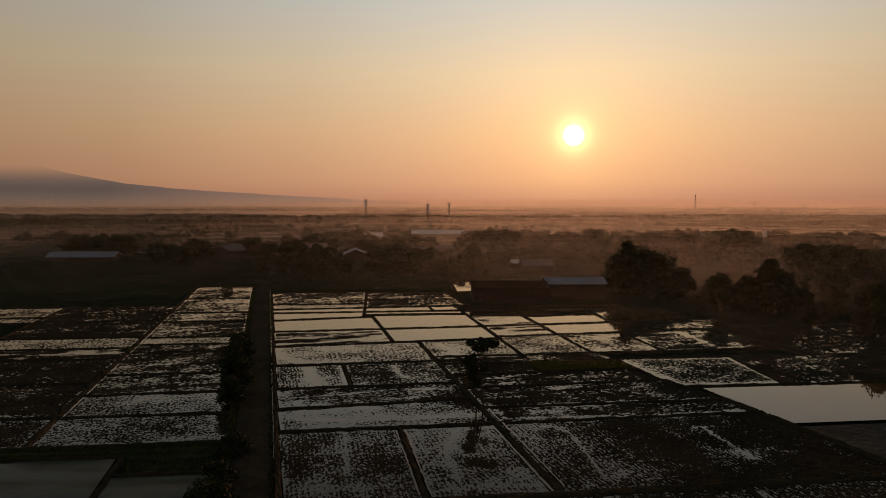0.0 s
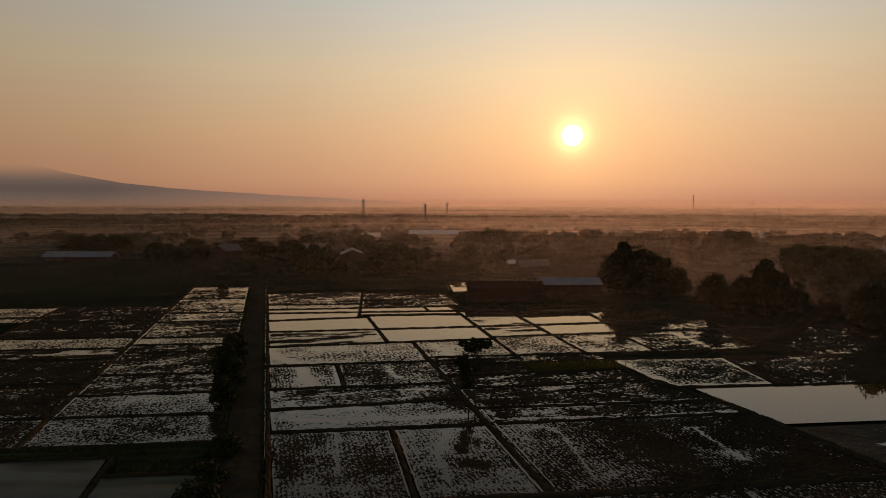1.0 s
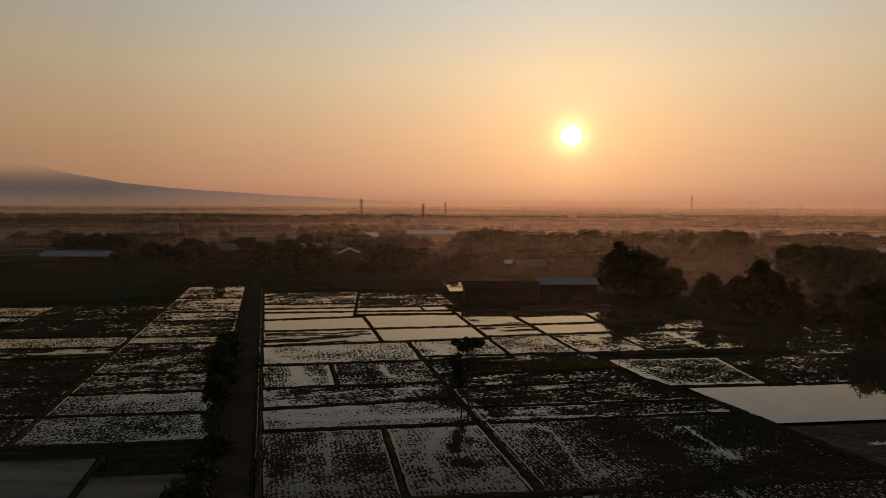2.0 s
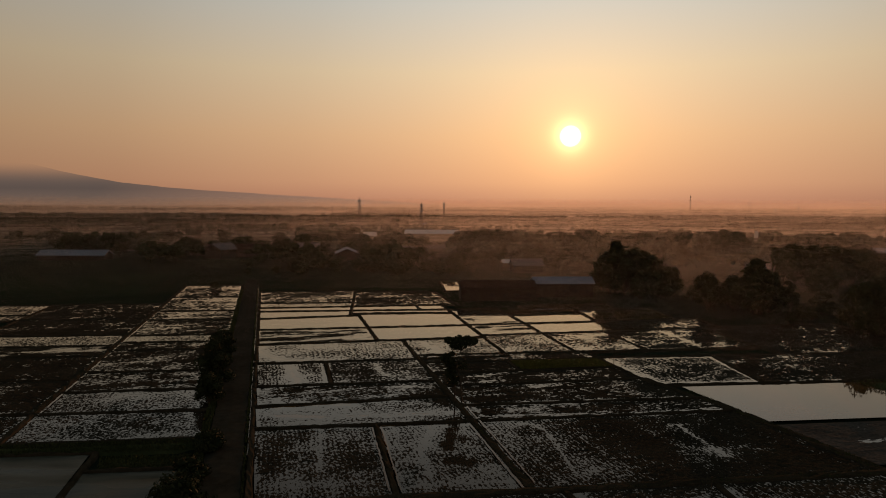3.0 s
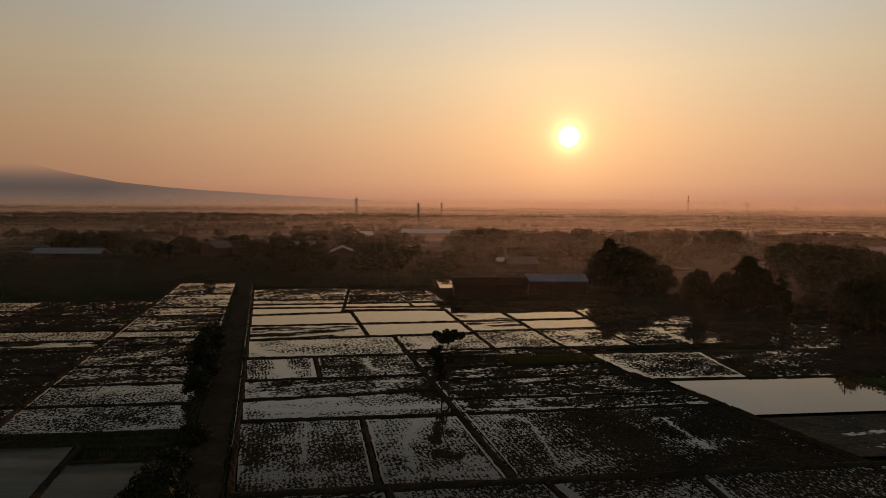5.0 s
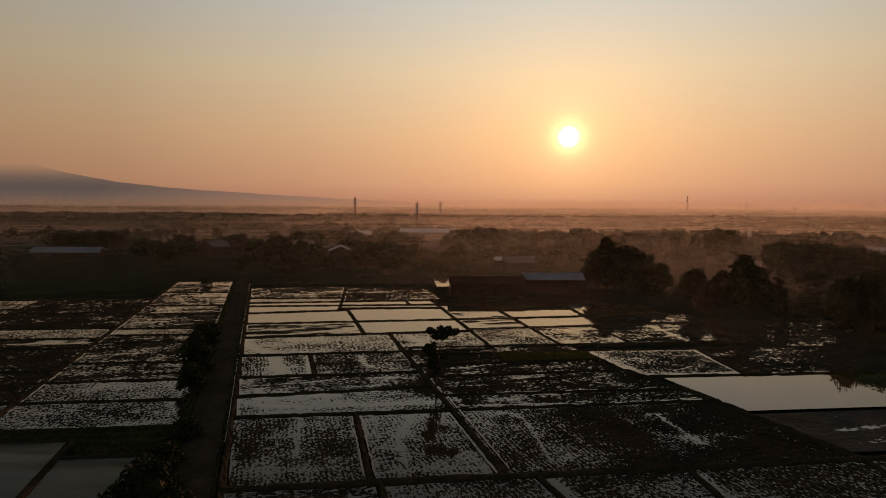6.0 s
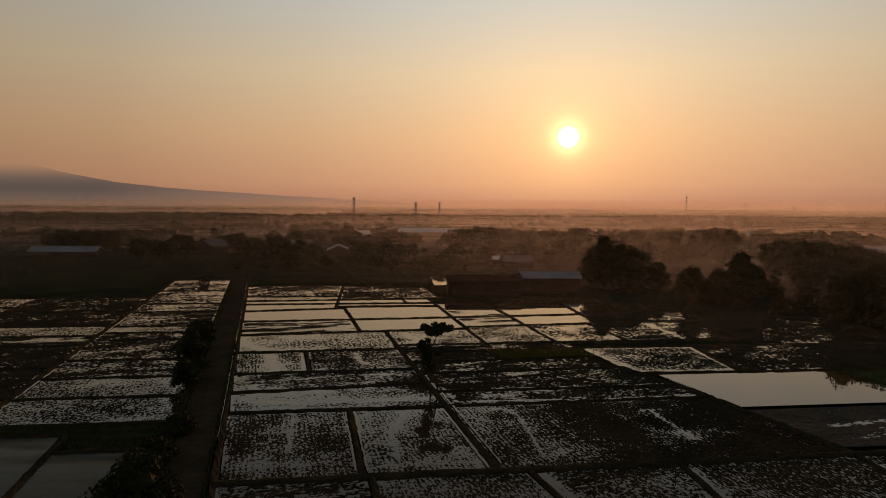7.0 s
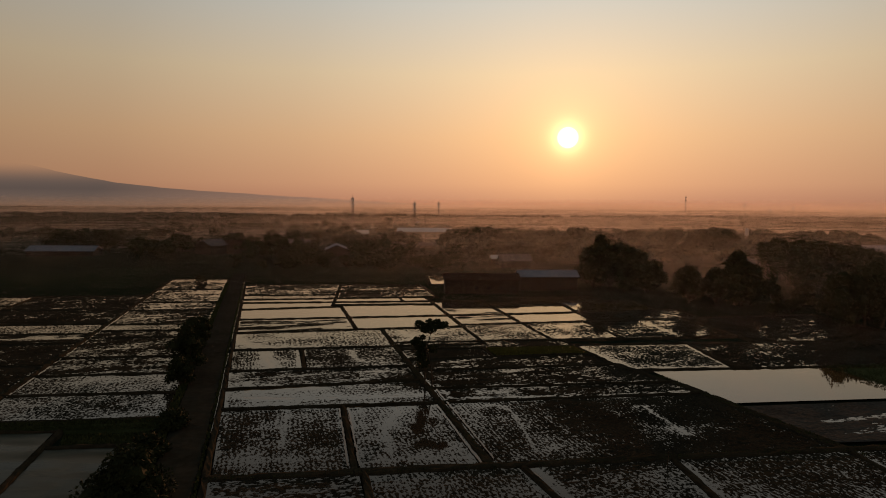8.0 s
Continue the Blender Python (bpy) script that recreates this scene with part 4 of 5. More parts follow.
def bund_tree():
    """The lone tree on a bund: two thin stems, a narrow leafy middle and a wide flat head leaning to one side."""
    root = new("tree")
    stems = [((0.0, 0.0), (-0.15, 0.1, 2.4), (0.1, 0.0, 5.2), (0.9, 0.0, 8.2)), ((0.95, 0.25), (0.8, 0.2, 2.2), (0.35, 0.1, 4.6), (-0.9, 0.1, 6.4))]
    for (x, y), *rest in stems:
        bm = bmesh.new()
        pts = [Vector((x, y, -0.3))] + [Vector(q) for q in rest]
        for k, (a, b) in enumerate(zip(pts, pts[1:])):
            rod(bm, a, b, 0.13 - 0.03 * k, 0.10 - 0.03 * k, 7)
        part("trunk", bm, BARK, root)
    rnd = random.Random(9)
    head = [(0.9 + 1.85 * math.cos(k * 2.4) * math.sqrt(k / 9), 1.4 * math.sin(k * 2.4) * math.sqrt(k / 9), 8.7 + rnd.uniform(-0.6, 0.5)) for k in range(10)]
    side = [(-1.25, 0.1, 6.7), (-0.8, -0.5, 6.3), (-1.6, 0.3, 6.2), (-0.5, 0.5, 6.9)]
    middle = [(0.1 + rnd.uniform(-1.1, 1.1), rnd.uniform(-0.8, 0.8), rnd.uniform(2.5, 6.2)) for _ in range(12)]
    bm = bmesh.new()
    for c in head:
        rod(bm, (0.75, 0, 7.4), c, 0.05, 0.02, 5)
    for c in side:
        rod(bm, (-0.5, 0.1, 5.6), c, 0.05, 0.02, 5)
    for c in middle:
        rod(bm, (0.1, 0.05, c[2] - 0.6), c, 0.05, 0.02, 5)
    part("branches", bm, BARK, root)
    for name, lumps, r, count, flat, seed in (("crown", head, 0.64, 1500, 0.62, 61), ("side_crown", side, 0.5, 420, 0.8, 62), ("lower_crown", middle, 0.6, 1000, 0.9, 63)):
        v, f = crown_of(lumps, [r * rnd.uniform(0.8, 1.2) for _ in lumps], count, 0.18, seed, flat, 0.3)
        under(link_mesh(name, v.tolist(), f, LEAF), root)
    return root


def build_hero_trees():
    t = bund_tree()
    t.matrix_basis = pose(4.7, 89.8, 0.0)
    tagged(t, "lone slender tree with a flat head, mirrored in wet mud", "tree")
    road = "roadside trees"
    for seed, h, wide, leaves, x, y, words in (
            (23, 8.6, 5.4, 3200, -30.4, 95.0, "dense dark tree beside the farm road"), (29, 7.4, 4.6, 2600, -33.2, 104.5, "dark leafy tree beside the farm road"),
            (24, 4.6, 4.0, 2200, -29.2, 88.6, "low drooping tree beside the farm road"), (27, 6.2, 4.0, 2000, -35.4, 113.0, "bushy dark tree by the farm road"),
            (25, 4.8, 7.0, 4200, -19.7, 52.8, "wide leafy tree at the road's edge"), (26, 2.4, 3.4, 1600, -23.4, 71.2, "low bushy tree beside the farm road"),
            (31, 2.6, 3.4, 1300, -22.4, 63.6, "low dark bush beside the farm road")):
        t = make_tree(seed, h, wide, leaves, 0.14, 12, 0.19, 0.85, "round", 0.7)
        t.matrix_basis = pose(x, y, 0.0, 0, 0, seed * 40)
        tagged(t, words, "bush" if h < 3 else "tree", road if x < 0 else "")


GROVE = [  # kind, x, y, height, width factor
    ("tiered", 57.2, 208, 18.0, 0.95), ("dense", 53.5, 212, 12.8, 0.75), ("dense", 58.4, 209, 14.8, 0.6), ("broad", 62.0, 208, 15.2, 0.85), ("broad", 66.6, 204, 13.2, 0.8), ("dense", 71.4, 199, 9.8, 1.05),
    ("dense", 58.5, 203, 12.4, 1.0), ("broad", 64, 199, 9.8, 0.9), ("dense", 54, 204, 9.8, 0.9), ("dense", 69, 196, 9.0, 1.0),
    ("dense", 71.8, 172, 11.0, 0.92), ("dense", 74.6, 177, 9.0, 0.9),
    ("tiered", 83.0, 168, 15.6, 0.95), ("broad", 82.4, 169, 12.6, 0.86), ("dense", 78.6, 171, 10.4, 0.9), ("dense", 87.4, 170, 11.6, 0.95), ("broad", 84.0, 167, 9.5, 1.1), ("narrow", 93.6, 171, 10.6, 1.1),
    ("spread", 124, 226, 15.2, 0.9), ("broad", 131, 228, 15.4, 1.0), ("spread", 138, 228, 14.6, 0.85), ("dense", 117.5, 222, 12.8, 0.8), ("dense", 141, 220, 13.2, 1.2), ("broad", 118, 200, 10, 1.0), ("spread", 147, 230, 12.8, 0.9),
    ("broad", 90.5, 136, 13.2, 0.7), ("tiered", 96.5, 137, 13.0, 0.62), ("dense", 95.5, 140, 12.4, 0.9), ("tall", 101, 138, 12.0, 1.0), ("broad", 108, 150, 12.5, 1.0), ("narrow", 84, 150, 6.5, 1.5),
    ("dense", 118, 165, 12.0, 1.2), ("broad", 130, 180, 12.0, 1.1), ("broad", 146, 200, 12.6, 1.1), ("dense", 106, 178, 5.0, 1.6), ("spread", 98, 188, 5.5, 1.2),
    ("dense", 60, 192, 5.0, 1.5), ("broad", 67, 194, 6.0, 1.4), ("dense", 75, 190, 5.0, 1.4), ("broad", 82, 184, 6.5, 1.4), ("dense", 90, 180, 6.0, 1.4), ("broad", 100, 168, 4.2, 1.6),
    ("dense", 106, 160, 4.2, 1.6), ("broad", 112, 172, 6, 1.4), ("dense", 124, 172, 10, 1.3), ("broad", 136, 190, 11, 1.3), ("dense", 92, 158, 3.4, 1.8), ("broad", 98, 152, 4.4, 1.5),
    ("dense", 104, 146, 5.5, 1.4), ("broad", 112, 142, 9.5, 1.2), ("dense", 120, 150, 11, 1.3), ("broad", 150, 215, 12, 1.2), ("broad", 156, 236, 13, 1.2),
    ("lean", 148, 325, 15.8, 1.0), ("broad", 142, 328, 14.2, 0.9), ("dense", 137, 326, 13.2, 0.9), ("dense", 132, 330, 12.5, 0.8), ("tall", 124, 335, 12.8, 0.9),
    ("broad", -171, 337, 12.4, 1.0), ("broad", -181, 338, 11.6, 1.1), ("dense", -189, 340, 11.2, 1.2), ("dense", -164, 335, 12.0, 1.0), ("broad", -196, 342, 10.4, 1.0),
    ("dense", -131, 345, 9.8, 1.0), ("dense", -127, 343, 9.4, 0.9), ("broad", -103, 352, 10.6, 1.0), ("dense", -80, 340, 10.4, 1.0), ("dense", -85, 342, 9.4, 1.0),
    ("broad", 29, 470, 11.6, 1.0), ("dense", 36, 468, 10.0, 1.2), ("dense", 23.5, 474, 9.0, 1.1), ("dense", 40.5, 466, 8.4, 1.2),
    ("dense", 97, 452, 11.8, 1.3), ("dense", -46, 640, 13.5, 1.3), ("broad", 66, 320, 8.6, 1.2), ("broad", 45, 300, 7.2, 1.2),
]


def skyline_trees(spots):
    """Far village trees: ragged crowns with stems, one mesh."""
    rs = np.random.RandomState(404)
    vs, fs, base = [], [], 0
    for x, y, h, wide in spots:
        w = h * rs.uniform(0.26, 0.5) * wide
        n = rs.randint(4, 8)
        cs = [(x + rs.normal() * w * 0.55, y + rs.normal() * w * 0.5, h * rs.uniform(0.3, 0.78)) for _ in range(n)] + [(x, y, h * 0.8)]
        radii = [w * rs.uniform(0.35, 0.6) for _ in cs]
        v, f = leaf_cloud(cs, radii, 150, h * 0.05, rs.randint(1 << 30), 0.8)
        heart, inner = dense_heart(cs, [r * 0.85 for r in radii], rs, 0.8)
        stem = np.array([(x - 0.2, y, -0.3), (x + 0.2, y, -0.3), (x + 0.12, y, h * 0.6), (x - 0.12, y, h * 0.6)])
        v, f = np.concatenate([v, stem]), np.concatenate([f, [[len(v), len(v) + 1, len(v) + 2, len(v) + 3]]])
        fs += (f + base).tolist() + [[i + base + len(v) for i in t] for t in inner]
        vs += [v, heart]
        base += len(v) + len(heart)
    ob = link_mesh("village_woodland", np.concatenate(vs).tolist(), fs, LEAF)
    tagged(ob, "hazy belt of village trees beyond the fields", "woods", kind="stuff")


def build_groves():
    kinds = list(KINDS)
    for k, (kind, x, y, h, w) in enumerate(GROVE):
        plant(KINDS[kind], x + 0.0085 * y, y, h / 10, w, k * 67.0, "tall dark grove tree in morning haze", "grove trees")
    plant(KINDS["dense"], -69.6, 209, 0.29, 1.8, 0, "low round bush standing in a paddy", "village trees")
    rnd = random.Random(77)
    words = "dark village tree in morning haze"
    # the village belt behind the fields
    n = 0
    while n < 130:
        y = rnd.uniform(268, 520)
        x = rnd.uniform(-0.62, 0.66) * y
        if x < -0.20 * y and y < 345 or any(abs(x - a) < 15 and -40 < y - b < 12 for a, b in KEEP):
            continue
        h = rnd.uniform(5.0, 8.4) + (y - 268) / 252 * 2.0
        plant(KINDS[rnd.choice(("far_broad", "far_dense", "far_broad", "far_dense", "far_narrow"))], x, y, h / 10, rnd.uniform(0.9, 1.4), rnd.uniform(0, 360), words, "village trees")
        n += 1
    # rows that make the village skyline
    spots = []
    for i in range(60):
        x = -142 + 138 * (i + rnd.uniform(0, 1)) / 60
        y = rnd.uniform(296, 326)
        if not any(abs(x - a) < 10 and -40 < y - b < 8 for a, b in KEEP):
            spots.append((x, y, rnd.uniform(6.0, 8.8), 1.5))
    for y0, x0, x1, count, h0, h1 in ((385, 12, 275, 84, 8.0, 10.8), (345, 46, 235, 52, 6.0, 8.4), (388, 20, 38, 5, 11.5, 13.4), (386, 73, 93, 5, 10.5, 12.6), (380, 112, 136, 5, 10, 11.5), (388, 140, 154, 4, 11, 12), (384, 160, 184, 6, 11.5, 13.4), (392, 216, 268, 10, 10, 11.8), (450, -30, 240, 46, 8.5, 11.0), (405, -85, -8, 15, 7.5, 9.5), (372, -150, -88, 9, 5.0, 7.0),
                                      (430, -290, -170, 26, 6.5, 9.0), (560, -260, 60, 56, 7.5, 10), (610, 60, 400, 62, 8.5, 11)):
        for i in range(count):
            x, y = x0 + (x1 - x0) * (i + rnd.uniform(0, 1)) / count, y0 + rnd.uniform(-12, 12)
            if any(abs(x - a) < 13 and -40 < y - b < 8 for a, b in KEEP):
                continue
            spots.append((x, y, rnd.uniform(h0, h1), 1.6))
    # close undergrowth between the houses, and hedges towards the mountain
    for y0, y1, s0, s1, count, h0, h1 in ((285, 520, -0.2, 0.66, 320, 4.5, 8.0), (300, 332, 0.12, 0.34, 16, 4.5, 6.5), (246, 335, -0.30, 0.10, 75, 3.0, 4.8), (336, 352, -0.46, -0.16, 34, 4.5, 6.5), (362, 378, -0.56, -0.46, 12, 8.0, 10.5)):
        for _ in range(count):
            y = rnd.uniform(y0, y1)
            x = rnd.uniform(s0, s1) * y
            if not any(abs(x - a) < 13 and -40 < y - b < 8 for a, b in KEEP):
                spots.append((x, y, rnd.uniform(h0, h1), 1.7))
    skyline_trees(spots)
    # the dark belt close behind the last paddies
    for k in range(44):
        x = rnd.uniform(-80, 62)
        y = rnd.uniform(250, 318)
        if any(abs(x - a) < 12 and -30 < y - b < 8 for a, b in KEEP):
            continue
        plant(KINDS[rnd.choice(("far_broad", "far_dense"))], x, y, rnd.uniform(3.4, 6.0) / 10, rnd.uniform(1.2, 1.7), rnd.uniform(0, 360), words, "village trees")
    for ob in KINDS.values():
        for c in list(ob.children):
            bpy.data.objects.remove(c)
        bpy.data.objects.remove(ob)


def woods(name, d0, d1, count, h0, h1, seed, side0, side1, label="hazy distant woodland belt"):
    """Far woods: many ragged crowns, one mesh."""
    rs = np.random.RandomState(seed)
    vs, fs, base = [], [], 0
    for _ in range(count):
        x = rs.uniform(side0, side1) * (d0 + d1) / 2
        y = d0 + (d1 - d0) * rs.rand() + 0.06 * d0 * math.sin(x / (0.16 * d0) + seed)
        h = h0 + (h1 - h0) * (0.4 * rs.rand() + 0.65 * float(vnoise(np.array(x / (0.09 * d0)), np.array(y / (0.09 * d0)), seed)))
        r = h * rs.uniform(0.6, 1.0)
        cs = [(x + rs.uniform(-1, 1) * r, y + rs.uniform(-1, 1) * r, h * rs.uniform(0.2, 0.55)) for _ in range(4)]
        v, f = leaf_cloud(cs, [h * 0.42] * 4, 20, h * 0.13, rs.randint(1 << 30), 0.7)
        heart, inner = dense_heart(cs, [h * 0.42] * 4, rs, 0.8)
        fs += (f + base).tolist() + [[i + base + len(v) for i in t] for t in inner]
        vs += [v, heart]
        base += len(v) + len(heart)
    ob = link_mesh(name, np.concatenate(vs).tolist(), fs, FAR_LEAF)
    return tagged(ob, label, "woods", kind="stuff")


# ---------------------------------------------------------------- buildings
KEEP = [(38, 272), (40, 207), (-4, 498), (-174, 318), (-108, 332), (-44, 327), (-70, 362), (-96, 340), (24, 192), (-16, 478), (-4, 470), (8, 478), (-16, 498), (8, 498), (30, 286), (0, 372), (241, 352)]


def roof_slope(name, length, run, rise, over, thick, sheets, material, parent, side):
    """One roof slope of overlapping sheets, ridge along x."""
    bm = bmesh.new()
    w = length / sheets
    low = (side * (run + over), rise - rise * (run + over) / run)
    rows_ = []
    for i in range(sheets + 1):
        for x, lift in ((-length / 2 + i * w - 0.12 * w, 0), (-length / 2 + i * w, 0.07), (-length / 2 + i * w + 0.12 * w, 0)):
            rows_.append([bm.verts.new((x, yy, zz + lift - t)) for t in (0, thick) for yy, zz in ((0, rise), low)])
    for a, b in zip(rows_, rows_[1:]):
        bm.faces.new((a[0], a[1], b[1], b[0]))
        bm.faces.new((a[2], b[2], b[3], a[3]))
        bm.faces.new((a[1], a[3], b[3], b[1]))
        bm.faces.new((a[0], b[0], b[2], a[2]))
    for e in (rows_[0], rows_[-1]):
        bm.faces.new((e[0], e[2], e[3], e[1]))
    bmesh.ops.recalc_face_normals(bm, faces=bm.faces[:])
    ob = part(name, bm, material, parent)
    return ob


def building(x, y, length, depth, eave, rise, turn, wall_mat, roof_mat, label, category="house", windows=3, doors=1, sheets=14, name="house", gable_front=False):
    """A gabled building with walls, two roof slopes of sheets, ridge cap, doors and windows on the long front."""
    b = thing(name, x, y, -0.3, turn, label, category)
    bm = bmesh.new()
    t = 0.25
    L, D = length / 2, depth / 2
    for (x0, y0, x1, y1) in ((-L, -D, L, -D + t), (-L, D - t, L, D), (-L, -D + t, -L + t, D - t), (L - t, -D + t, L, D - t)):
        block(bm, x0, y0, 0, x1, y1, eave)
    for sx in (-1, 1):
        xs = (sx * L, sx * (L - t))
        vs = [bm.verts.new((xx, yy, zz)) for xx in xs for (yy, zz) in ((-D, eave), (D, eave), (0, eave + rise * 0.97))]
        for q in ((0, 1, 2), (5, 4, 3), (0, 3, 4, 1), (1, 4, 5, 2), (2, 5, 3, 0)):
            bm.faces.new([vs[k] for k in q])
    bmesh.ops.recalc_face_normals(bm, faces=bm.faces[:])
    part("wall", bm, wall_mat, b)
    for side in (-1, 1):
        s = roof_slope("roof", length + 0.9, D, rise, 0.55, 0.09, sheets, roof_mat, b, side)
        s.location.z = eave + 0.06
    bm = bmesh.new()
    rod(bm, (-L - 0.45, 0, eave + rise + 0.07), (L + 0.45, 0, eave + rise + 0.07), 0.16, 0.16, 6)
    part("ridge_cap", bm, roof_mat, b)
    slots = windows + doors
    for i in range(slots):
        cx = -L + length * (i + 0.5) / slots
        if i < doors:
            d = box_part("door", (cx - 0.6, -D - 0.05, 0.3, cx + 0.6, -D - 0.003, 2.4), PLANK, b)
        else:
            fr = box_part("window", (cx - 0.65, -D - 0.05, 1.1, cx + 0.65, -D - 0.003, 2.3), PLANK, b)
            under(box_part("pane", (cx - 0.52, -D - 0.07, 1.22, cx + 0.52, -D - 0.052, 2.18), GLASS, None), fr)
    return b


def build_buildings():
    building(19.2, 192, 21.5, 8, 4.2, 1.2, 3, BRICK, TILE, "long dark brick barn with a low tiled roof beside the paddies", "barn", 4, 2, 16, "barn")
    building(40.0, 200, 17.5, 7.0, 4.3, 1.4, 3, BRICK, ZINC, "farm shed with a bluish zinc sheet roof", "shed", 3, 2, 15, "shed")
    building(38.5, 272, 12, 8, 3.0, 2.2, 5, BRICK, OLD_ZINC, "small house with a grey sheet roof among trees", "house", 3, 1, 10)
    building(-3.8, 500, 39.5, 14, 5.2, 2.3, -2, PLASTER, WHITE_ROOF, "large pale warehouse with a white roof in the haze", "warehouse", 10, 2, 20, "warehouse")
    building(-174.5, 318, 31.5, 9, 2.4, 2.0, 2, BRICK, ZINC, "long low shed with a pale sheet roof", "shed", 4, 2, 24, "shed")
    building(-108, 332, 12, 11, 4.6, 2.6, 62, BRICK, OLD_ZINC, "gabled hall with a worn grey sheet roof", "hall", 2, 1, 12, "hall")
    building(-96, 338, 13, 8, 4.4, 2.2, 8, BRICK, TILE, "low brick house with a dark tiled roof", "house", 3, 1, 10)
    building(-44, 327, 14, 10.5, 3.4, 2.2, 99, BRICK, ZINC, "gabled house end with pale roof verges", "house", 2, 1, 10)
    building(-70, 362, 11, 8, 3.4, 2.4, 12, BRICK, OLD_ZINC, "small house with a grey sheet roof", "house", 2, 1, 8)
    building(-122, 352, 12, 8, 3.4, 2.0, 5, BRICK, TILE, "low brick house with a dark tiled roof", "house", 3, 1, 8)
    building(99, 300, 11, 8, 3.2, 2.0, -10, BRICK, TILE, "brick farmhouse with a tiled roof", "house", 3, 1, 8)
    building(130, 260, 10, 7, 3.0, 1.8, -15, BRICK, OLD_ZINC, "small brick house with a sheet roof among trees", "house", 2, 1, 8)
    building(241, 352, 20, 9, 3.0, 2.0, -4, PLASTER, ZINC, "long pale-roofed shed in the haze", "shed", 4, 1, 14, "shed")
    building(-331, 1190, 16, 12, 5, 3.0, 3, PLASTER, WHITE_ROOF, "far pale-roofed shed in the haze", "shed", 4, 1, 14, "shed")
    building(-51, 500, 9, 8, 3.2, 2.4, 5, PLASTER, WHITE_ROOF, "small pale-roofed house in the haze", "house", 2, 1, 8)
    building(-62, 520, 8, 8, 3.6, 2.4, -5, PLASTER, WHITE_ROOF, "small pale-roofed house in the haze", "house", 2, 1, 8)
    building(31.3, 286, 2.6, 4, 2.6, 1.0, 6, BRICK, WHITE_ROOF, "small hut with a bright sheet roof", "hut", 1, 1, 6, "hut")
    building(0.5, 372, 9, 6, 2.8, 1.4, 3, BRICK, OLD_ZINC, "low hut with a pale sheet roof", "hut", 1, 1, 6, "hut")
    building(-14, 350, 5, 5, 2.6, 1.3, -8, BRICK, OLD_ZINC, "low hut with a pale sheet roof", "hut", 1, 1, 6, "hut")
    rnd = random.Random(5)
    for k in range(14):
        y = rnd.uniform(330, 700)
        x = rnd.uniform(-0.45, 0.5) * y
        if any(abs(x - a) < 22 and abs(y - b) < 22 for a, b in KEEP):
            continue
        building(x, y, rnd.uniform(9, 15), rnd.uniform(7, 9), rnd.uniform(3, 4.2), rnd.uniform(1.6, 2.4), rnd.uniform(-30, 30), rnd.choice((BRICK, PLASTER, BRICK)),
                 rnd.choice((TILE, TILE, OLD_ZINC)), "village house half hidden among trees", "house", 2, 1, 8)


def lattice_tower(x, y, height, base, label, drum=True):
    t = thing("lattice_tower", x, y, -0.3, 20, label, "tower", "lattice towers")
    top = base * 0.32
    corner = [(-1, -1), (1, -1), (1, 1), (-1, 1)]

    def at(i, z):
        s = (base + (top - base) * z / height) / 2
        return (corner[i][0] * s, corner[i][1] * s, z)

    for i in range(4):
        bm = bmesh.new()
        rod(bm, at(i, 0), at(i, height), 0.13, 0.09, 5)
        part("leg", bm, STEEL, t)
    bays = 9
    for k in range(bays):
        z0, z1 = height * k / bays, height * (k + 1) / bays
        bm = bmesh.new()
        for i in range(4):
            j = (i + 1) % 4
            rod(bm, at(i, z0), at(j, z1), 0.05, 0.05, 4)
            rod(bm, at(j, z0), at(i, z1), 0.05, 0.05, 4)
            rod(bm, at(i, z1), at(j, z1), 0.05, 0.05, 4)
        part("brace", bm, STEEL, t)
    for i in range(4):
        for z in (0.93, 0.78):
            c = Vector(at(i, height * z)) * 1.0
            box_part("antenna", (c.x * 1.5 - 0.25, c.y * 1.5 - 0.25, c.z - 1.3, c.x * 1.5 + 0.25, c.y * 1.5 + 0.25, c.z + 1.3), PANEL_WHITE, t)
    bm = bmesh.new()
    rod(bm, (0, 0, height), (0, 0, height + height * 0.06), 0.1, 0.05, 5)
    part("mast_tip", bm, STEEL, t)
    return t


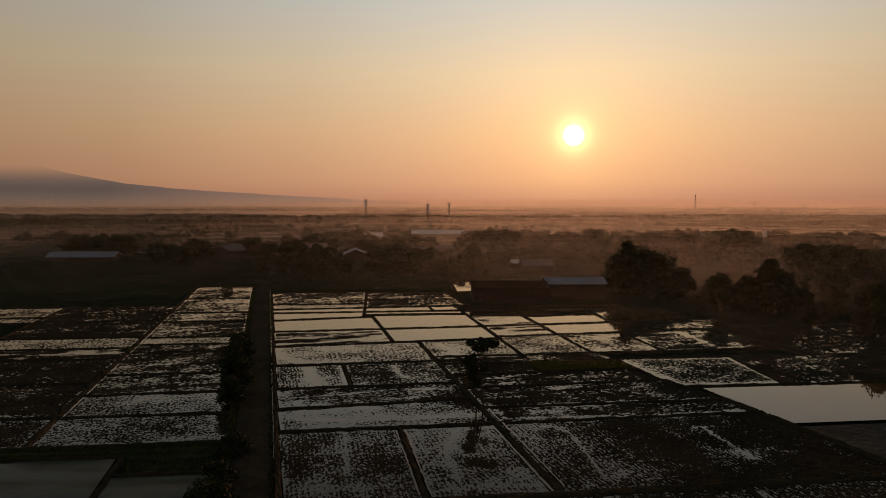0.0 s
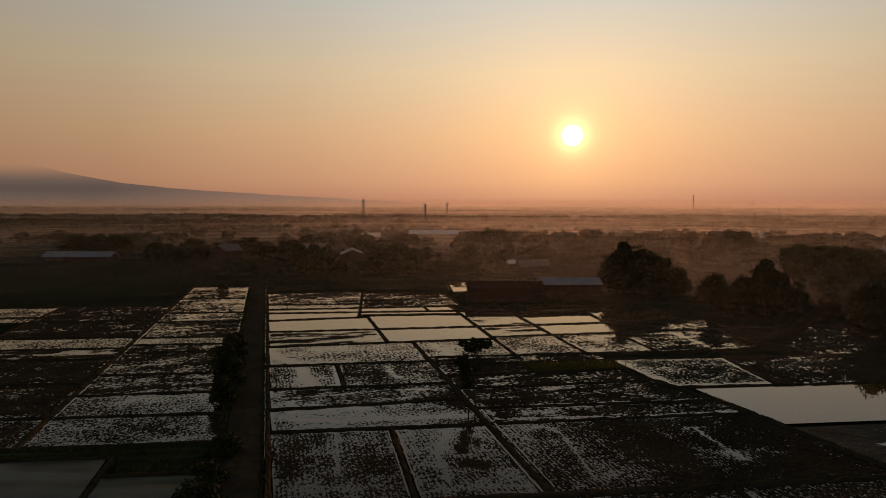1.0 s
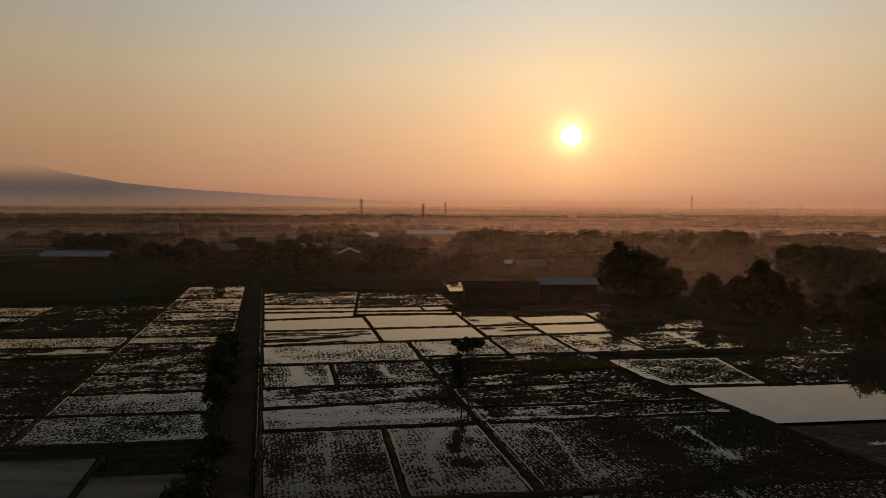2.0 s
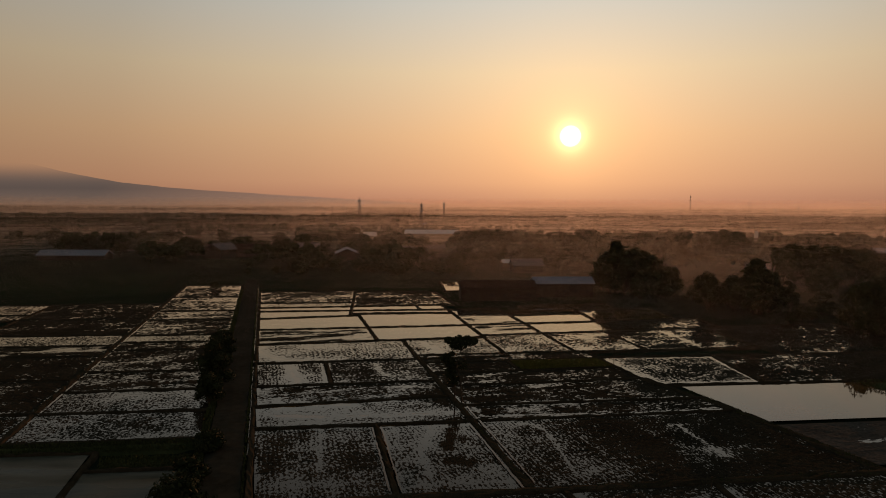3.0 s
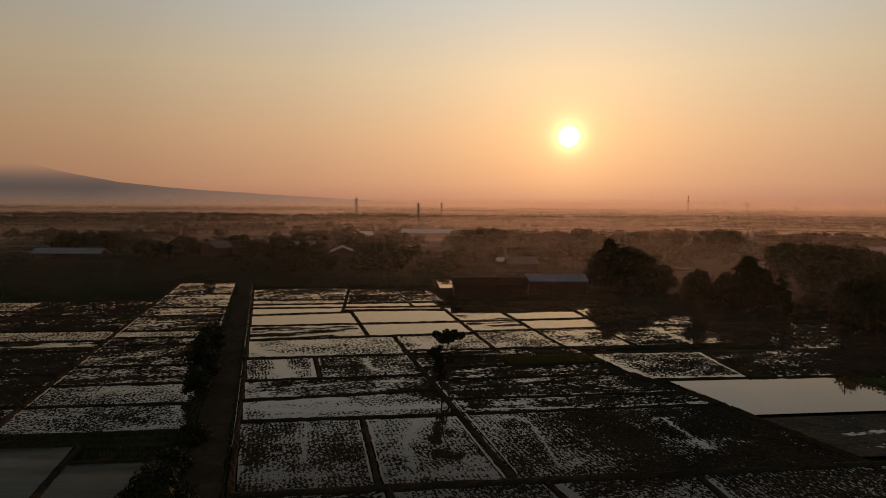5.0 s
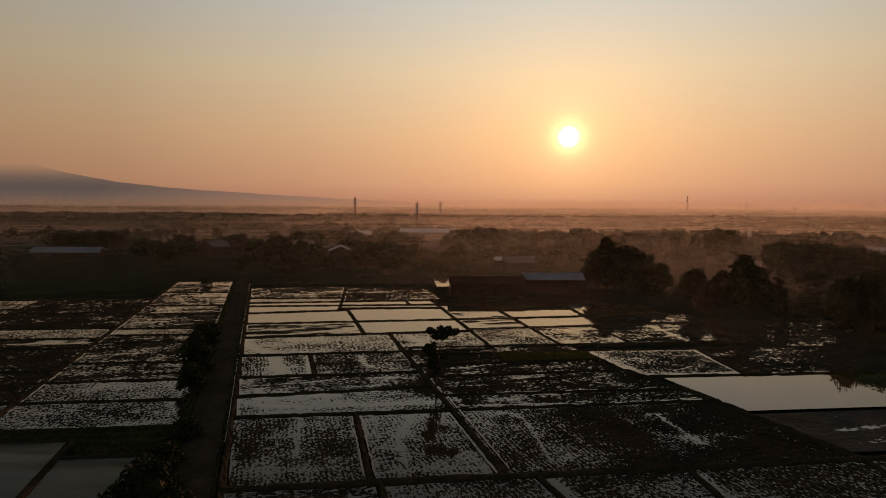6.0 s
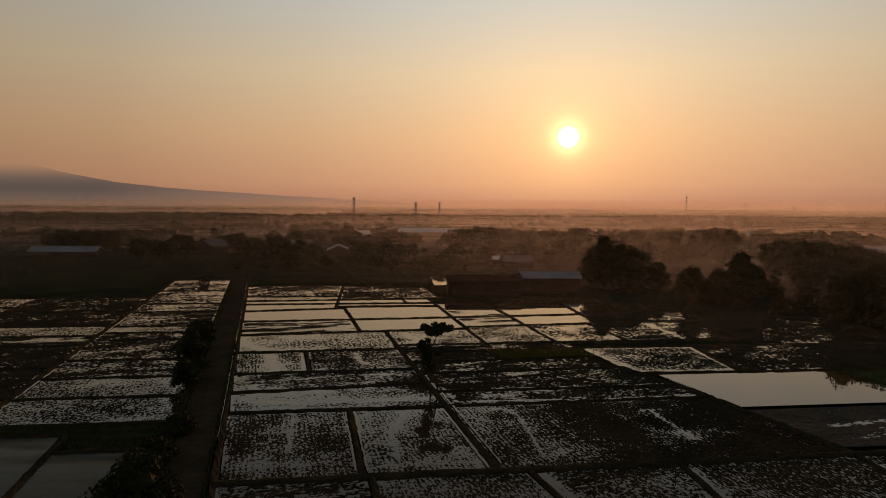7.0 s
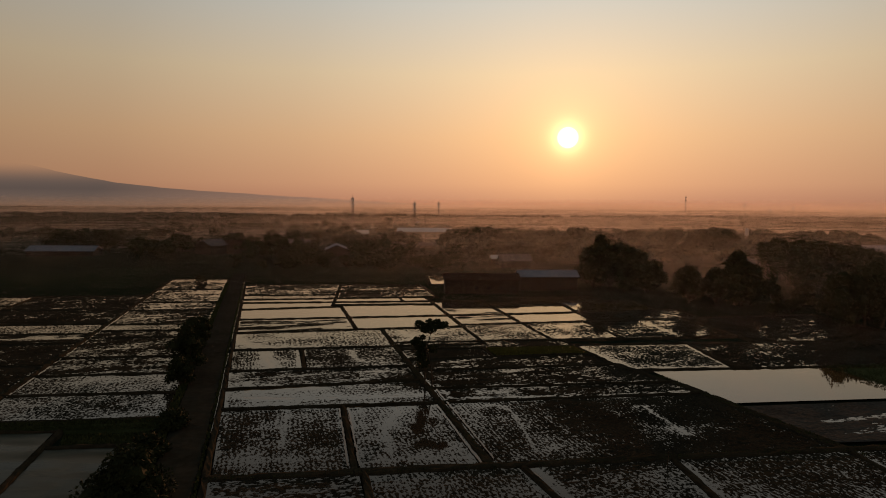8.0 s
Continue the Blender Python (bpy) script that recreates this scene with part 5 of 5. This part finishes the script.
def build_towers():
    lattice_tower(-66.8, 565, 31.5, 2.6, "tall steel lattice phone tower in the haze")
    lattice_tower(-13.8, 572, 27.5, 2.2, "steel lattice phone tower in the haze")
    lattice_tower(7.7, 900, 28.5, 2.6, "slim far lattice tower in the haze")
    lattice_tower(570, 1490, 48, 2.6, "tall far radio mast in the haze")
    lattice_tower(756, 1600, 34, 2.6, "far lattice tower in the haze")
    lattice_tower(616, 1200, 21, 2.4, "far lattice tower in the haze")
    lattice_tower(767, 1400, 25, 2.4, "far lattice tower in the haze")
    lattice_tower(197, 402, 11.8, 1.5, "small steel pylon standing among trees")
    # small mosque behind the warehouse
    m = thing("mosque", -11.5, 600, -0.3, 0, "small mosque with a dome and a short minaret", "mosque")
    box_part("hall", (-5, -5, 0, 5, 5, 6.5), PLASTER, m, bevel=0.1)
    bm = bmesh.new()
    bmesh.ops.create_uvsphere(bm, u_segments=16, v_segments=10, radius=2.6, matrix=Matrix.Translation((0, 0, 7.2)) @ Matrix.Diagonal((1, 1, 1.15, 1)))
    part("dome", bm, ZINC, m)
    bm = bmesh.new()
    rod(bm, (0, 0, 9.9), (0, 0, 12), 0.18, 0.04, 6)
    part("finial", bm, STEEL, m)
    bm = bmesh.new()
    rod(bm, (6.5, 0, 0), (6.5, 0, 11.5), 0.9, 0.7, 8)
    rod(bm, (6.5, 0, 11.5), (6.5, 0, 13.5), 0.95, 0.05, 8)
    part("minaret", bm, PLASTER, m)


def build_poles():
    for x, y, h, lean in ((39.3, 99.3, 2.0, 0.05), (33.6, 114.8, 1.7, -0.04), (8.0, 168.0, 1.6, 0.0), (29.0, 61.6, 1.5, 0.06), (34.5, 91.8, 1.6, 0.05)):
        p = thing("bamboo_pole", x, y, 0, 0, "thin upright bamboo pole at a paddy corner", "pole", "bamboo poles")
        bm = bmesh.new()
        rod(bm, (0, 0, -0.3), (lean * h, 0, h), 0.06, 0.04, 6)
        part("stem", bm, BARK, p)
        bm = bmesh.new()
        rod(bm, (lean * h - 0.3, 0, h * 0.9), (lean * h + 0.3, 0, h * 0.93), 0.03, 0.03, 5)
        part("crosspiece", bm, BARK, p)


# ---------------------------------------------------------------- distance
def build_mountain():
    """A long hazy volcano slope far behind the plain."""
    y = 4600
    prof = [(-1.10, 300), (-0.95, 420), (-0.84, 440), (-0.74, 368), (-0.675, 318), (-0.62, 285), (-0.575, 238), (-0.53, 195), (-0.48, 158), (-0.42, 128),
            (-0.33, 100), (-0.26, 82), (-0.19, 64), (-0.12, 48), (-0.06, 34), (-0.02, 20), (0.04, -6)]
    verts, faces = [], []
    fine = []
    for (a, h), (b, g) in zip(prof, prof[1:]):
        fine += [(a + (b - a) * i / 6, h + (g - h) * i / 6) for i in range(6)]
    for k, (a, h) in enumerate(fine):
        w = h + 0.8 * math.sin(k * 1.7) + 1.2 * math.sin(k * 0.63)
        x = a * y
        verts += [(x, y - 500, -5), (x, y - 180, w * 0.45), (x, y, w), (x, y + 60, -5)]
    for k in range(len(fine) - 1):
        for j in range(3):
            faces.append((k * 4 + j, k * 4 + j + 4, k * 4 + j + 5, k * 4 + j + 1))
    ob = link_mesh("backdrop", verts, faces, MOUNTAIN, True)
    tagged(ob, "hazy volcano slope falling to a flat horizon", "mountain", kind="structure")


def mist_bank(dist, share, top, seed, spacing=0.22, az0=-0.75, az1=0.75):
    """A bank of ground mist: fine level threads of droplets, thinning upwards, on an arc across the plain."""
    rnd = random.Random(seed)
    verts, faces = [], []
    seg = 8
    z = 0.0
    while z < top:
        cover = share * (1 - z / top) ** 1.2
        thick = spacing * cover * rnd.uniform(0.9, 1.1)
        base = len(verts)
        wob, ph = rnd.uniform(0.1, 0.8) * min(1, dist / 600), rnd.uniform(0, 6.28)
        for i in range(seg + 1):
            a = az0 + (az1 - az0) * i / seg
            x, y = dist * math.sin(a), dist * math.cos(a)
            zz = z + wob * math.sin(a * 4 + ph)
            # threads widen around the sun's bearing: coverage imitates forward-scattered glow and veiling glare
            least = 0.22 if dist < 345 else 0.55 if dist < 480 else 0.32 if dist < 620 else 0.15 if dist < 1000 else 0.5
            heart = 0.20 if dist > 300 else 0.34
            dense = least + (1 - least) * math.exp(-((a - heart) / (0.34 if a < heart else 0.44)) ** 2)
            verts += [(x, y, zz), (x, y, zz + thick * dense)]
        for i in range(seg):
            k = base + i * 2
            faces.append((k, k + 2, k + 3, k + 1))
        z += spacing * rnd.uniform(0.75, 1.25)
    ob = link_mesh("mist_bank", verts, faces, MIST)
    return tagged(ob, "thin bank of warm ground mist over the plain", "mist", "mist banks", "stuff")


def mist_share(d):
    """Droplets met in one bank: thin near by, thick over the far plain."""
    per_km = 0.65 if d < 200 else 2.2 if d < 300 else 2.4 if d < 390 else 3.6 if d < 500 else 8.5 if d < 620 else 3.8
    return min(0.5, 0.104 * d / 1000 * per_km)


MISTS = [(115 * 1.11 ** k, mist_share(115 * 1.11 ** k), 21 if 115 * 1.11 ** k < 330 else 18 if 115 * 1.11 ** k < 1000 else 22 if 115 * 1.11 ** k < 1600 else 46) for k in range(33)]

build_banks()
build_edge_grass()
build_tree_kinds()
build_hero_trees()
build_groves()
build_buildings()
build_towers()
build_poles()
WOODS = [  # near edge, far edge, count, least and most height, least and most side per metre of distance
    (540, 600, 300, 6.0, 8.5, -0.16, 0.75), (640, 690, 340, 6.5, 9.5, -0.75, 0.75), (790, 840, 420, 8, 12, -0.75, 0.75), (700, 780, 420, 7.5, 10.5, -0.12, 0.75), (860, 920, 420, 8.5, 12, -0.1, 0.75), (930, 1010, 640, 10.5, 14.5, -0.78, 0.75), (1080, 1160, 420, 9.5, 12.5, -0.12, 0.75),
    (1230, 1300, 480, 9, 12.5, -0.16, 0.75), (1560, 1640, 480, 9, 13, -0.14, 0.75), (1980, 2080, 480, 10, 17, -0.75, 0.75), (2500, 2640, 300, 10, 15, -0.30, 0.75),
    (3150, 3300, 300, 10, 15, -0.4, 0.75),
]
for k, (near_edge, far_edge, count, low, high, side0, side1) in enumerate(WOODS):
    woods("woodland", near_edge, far_edge, count, low, high, 31 + k, side0, side1)
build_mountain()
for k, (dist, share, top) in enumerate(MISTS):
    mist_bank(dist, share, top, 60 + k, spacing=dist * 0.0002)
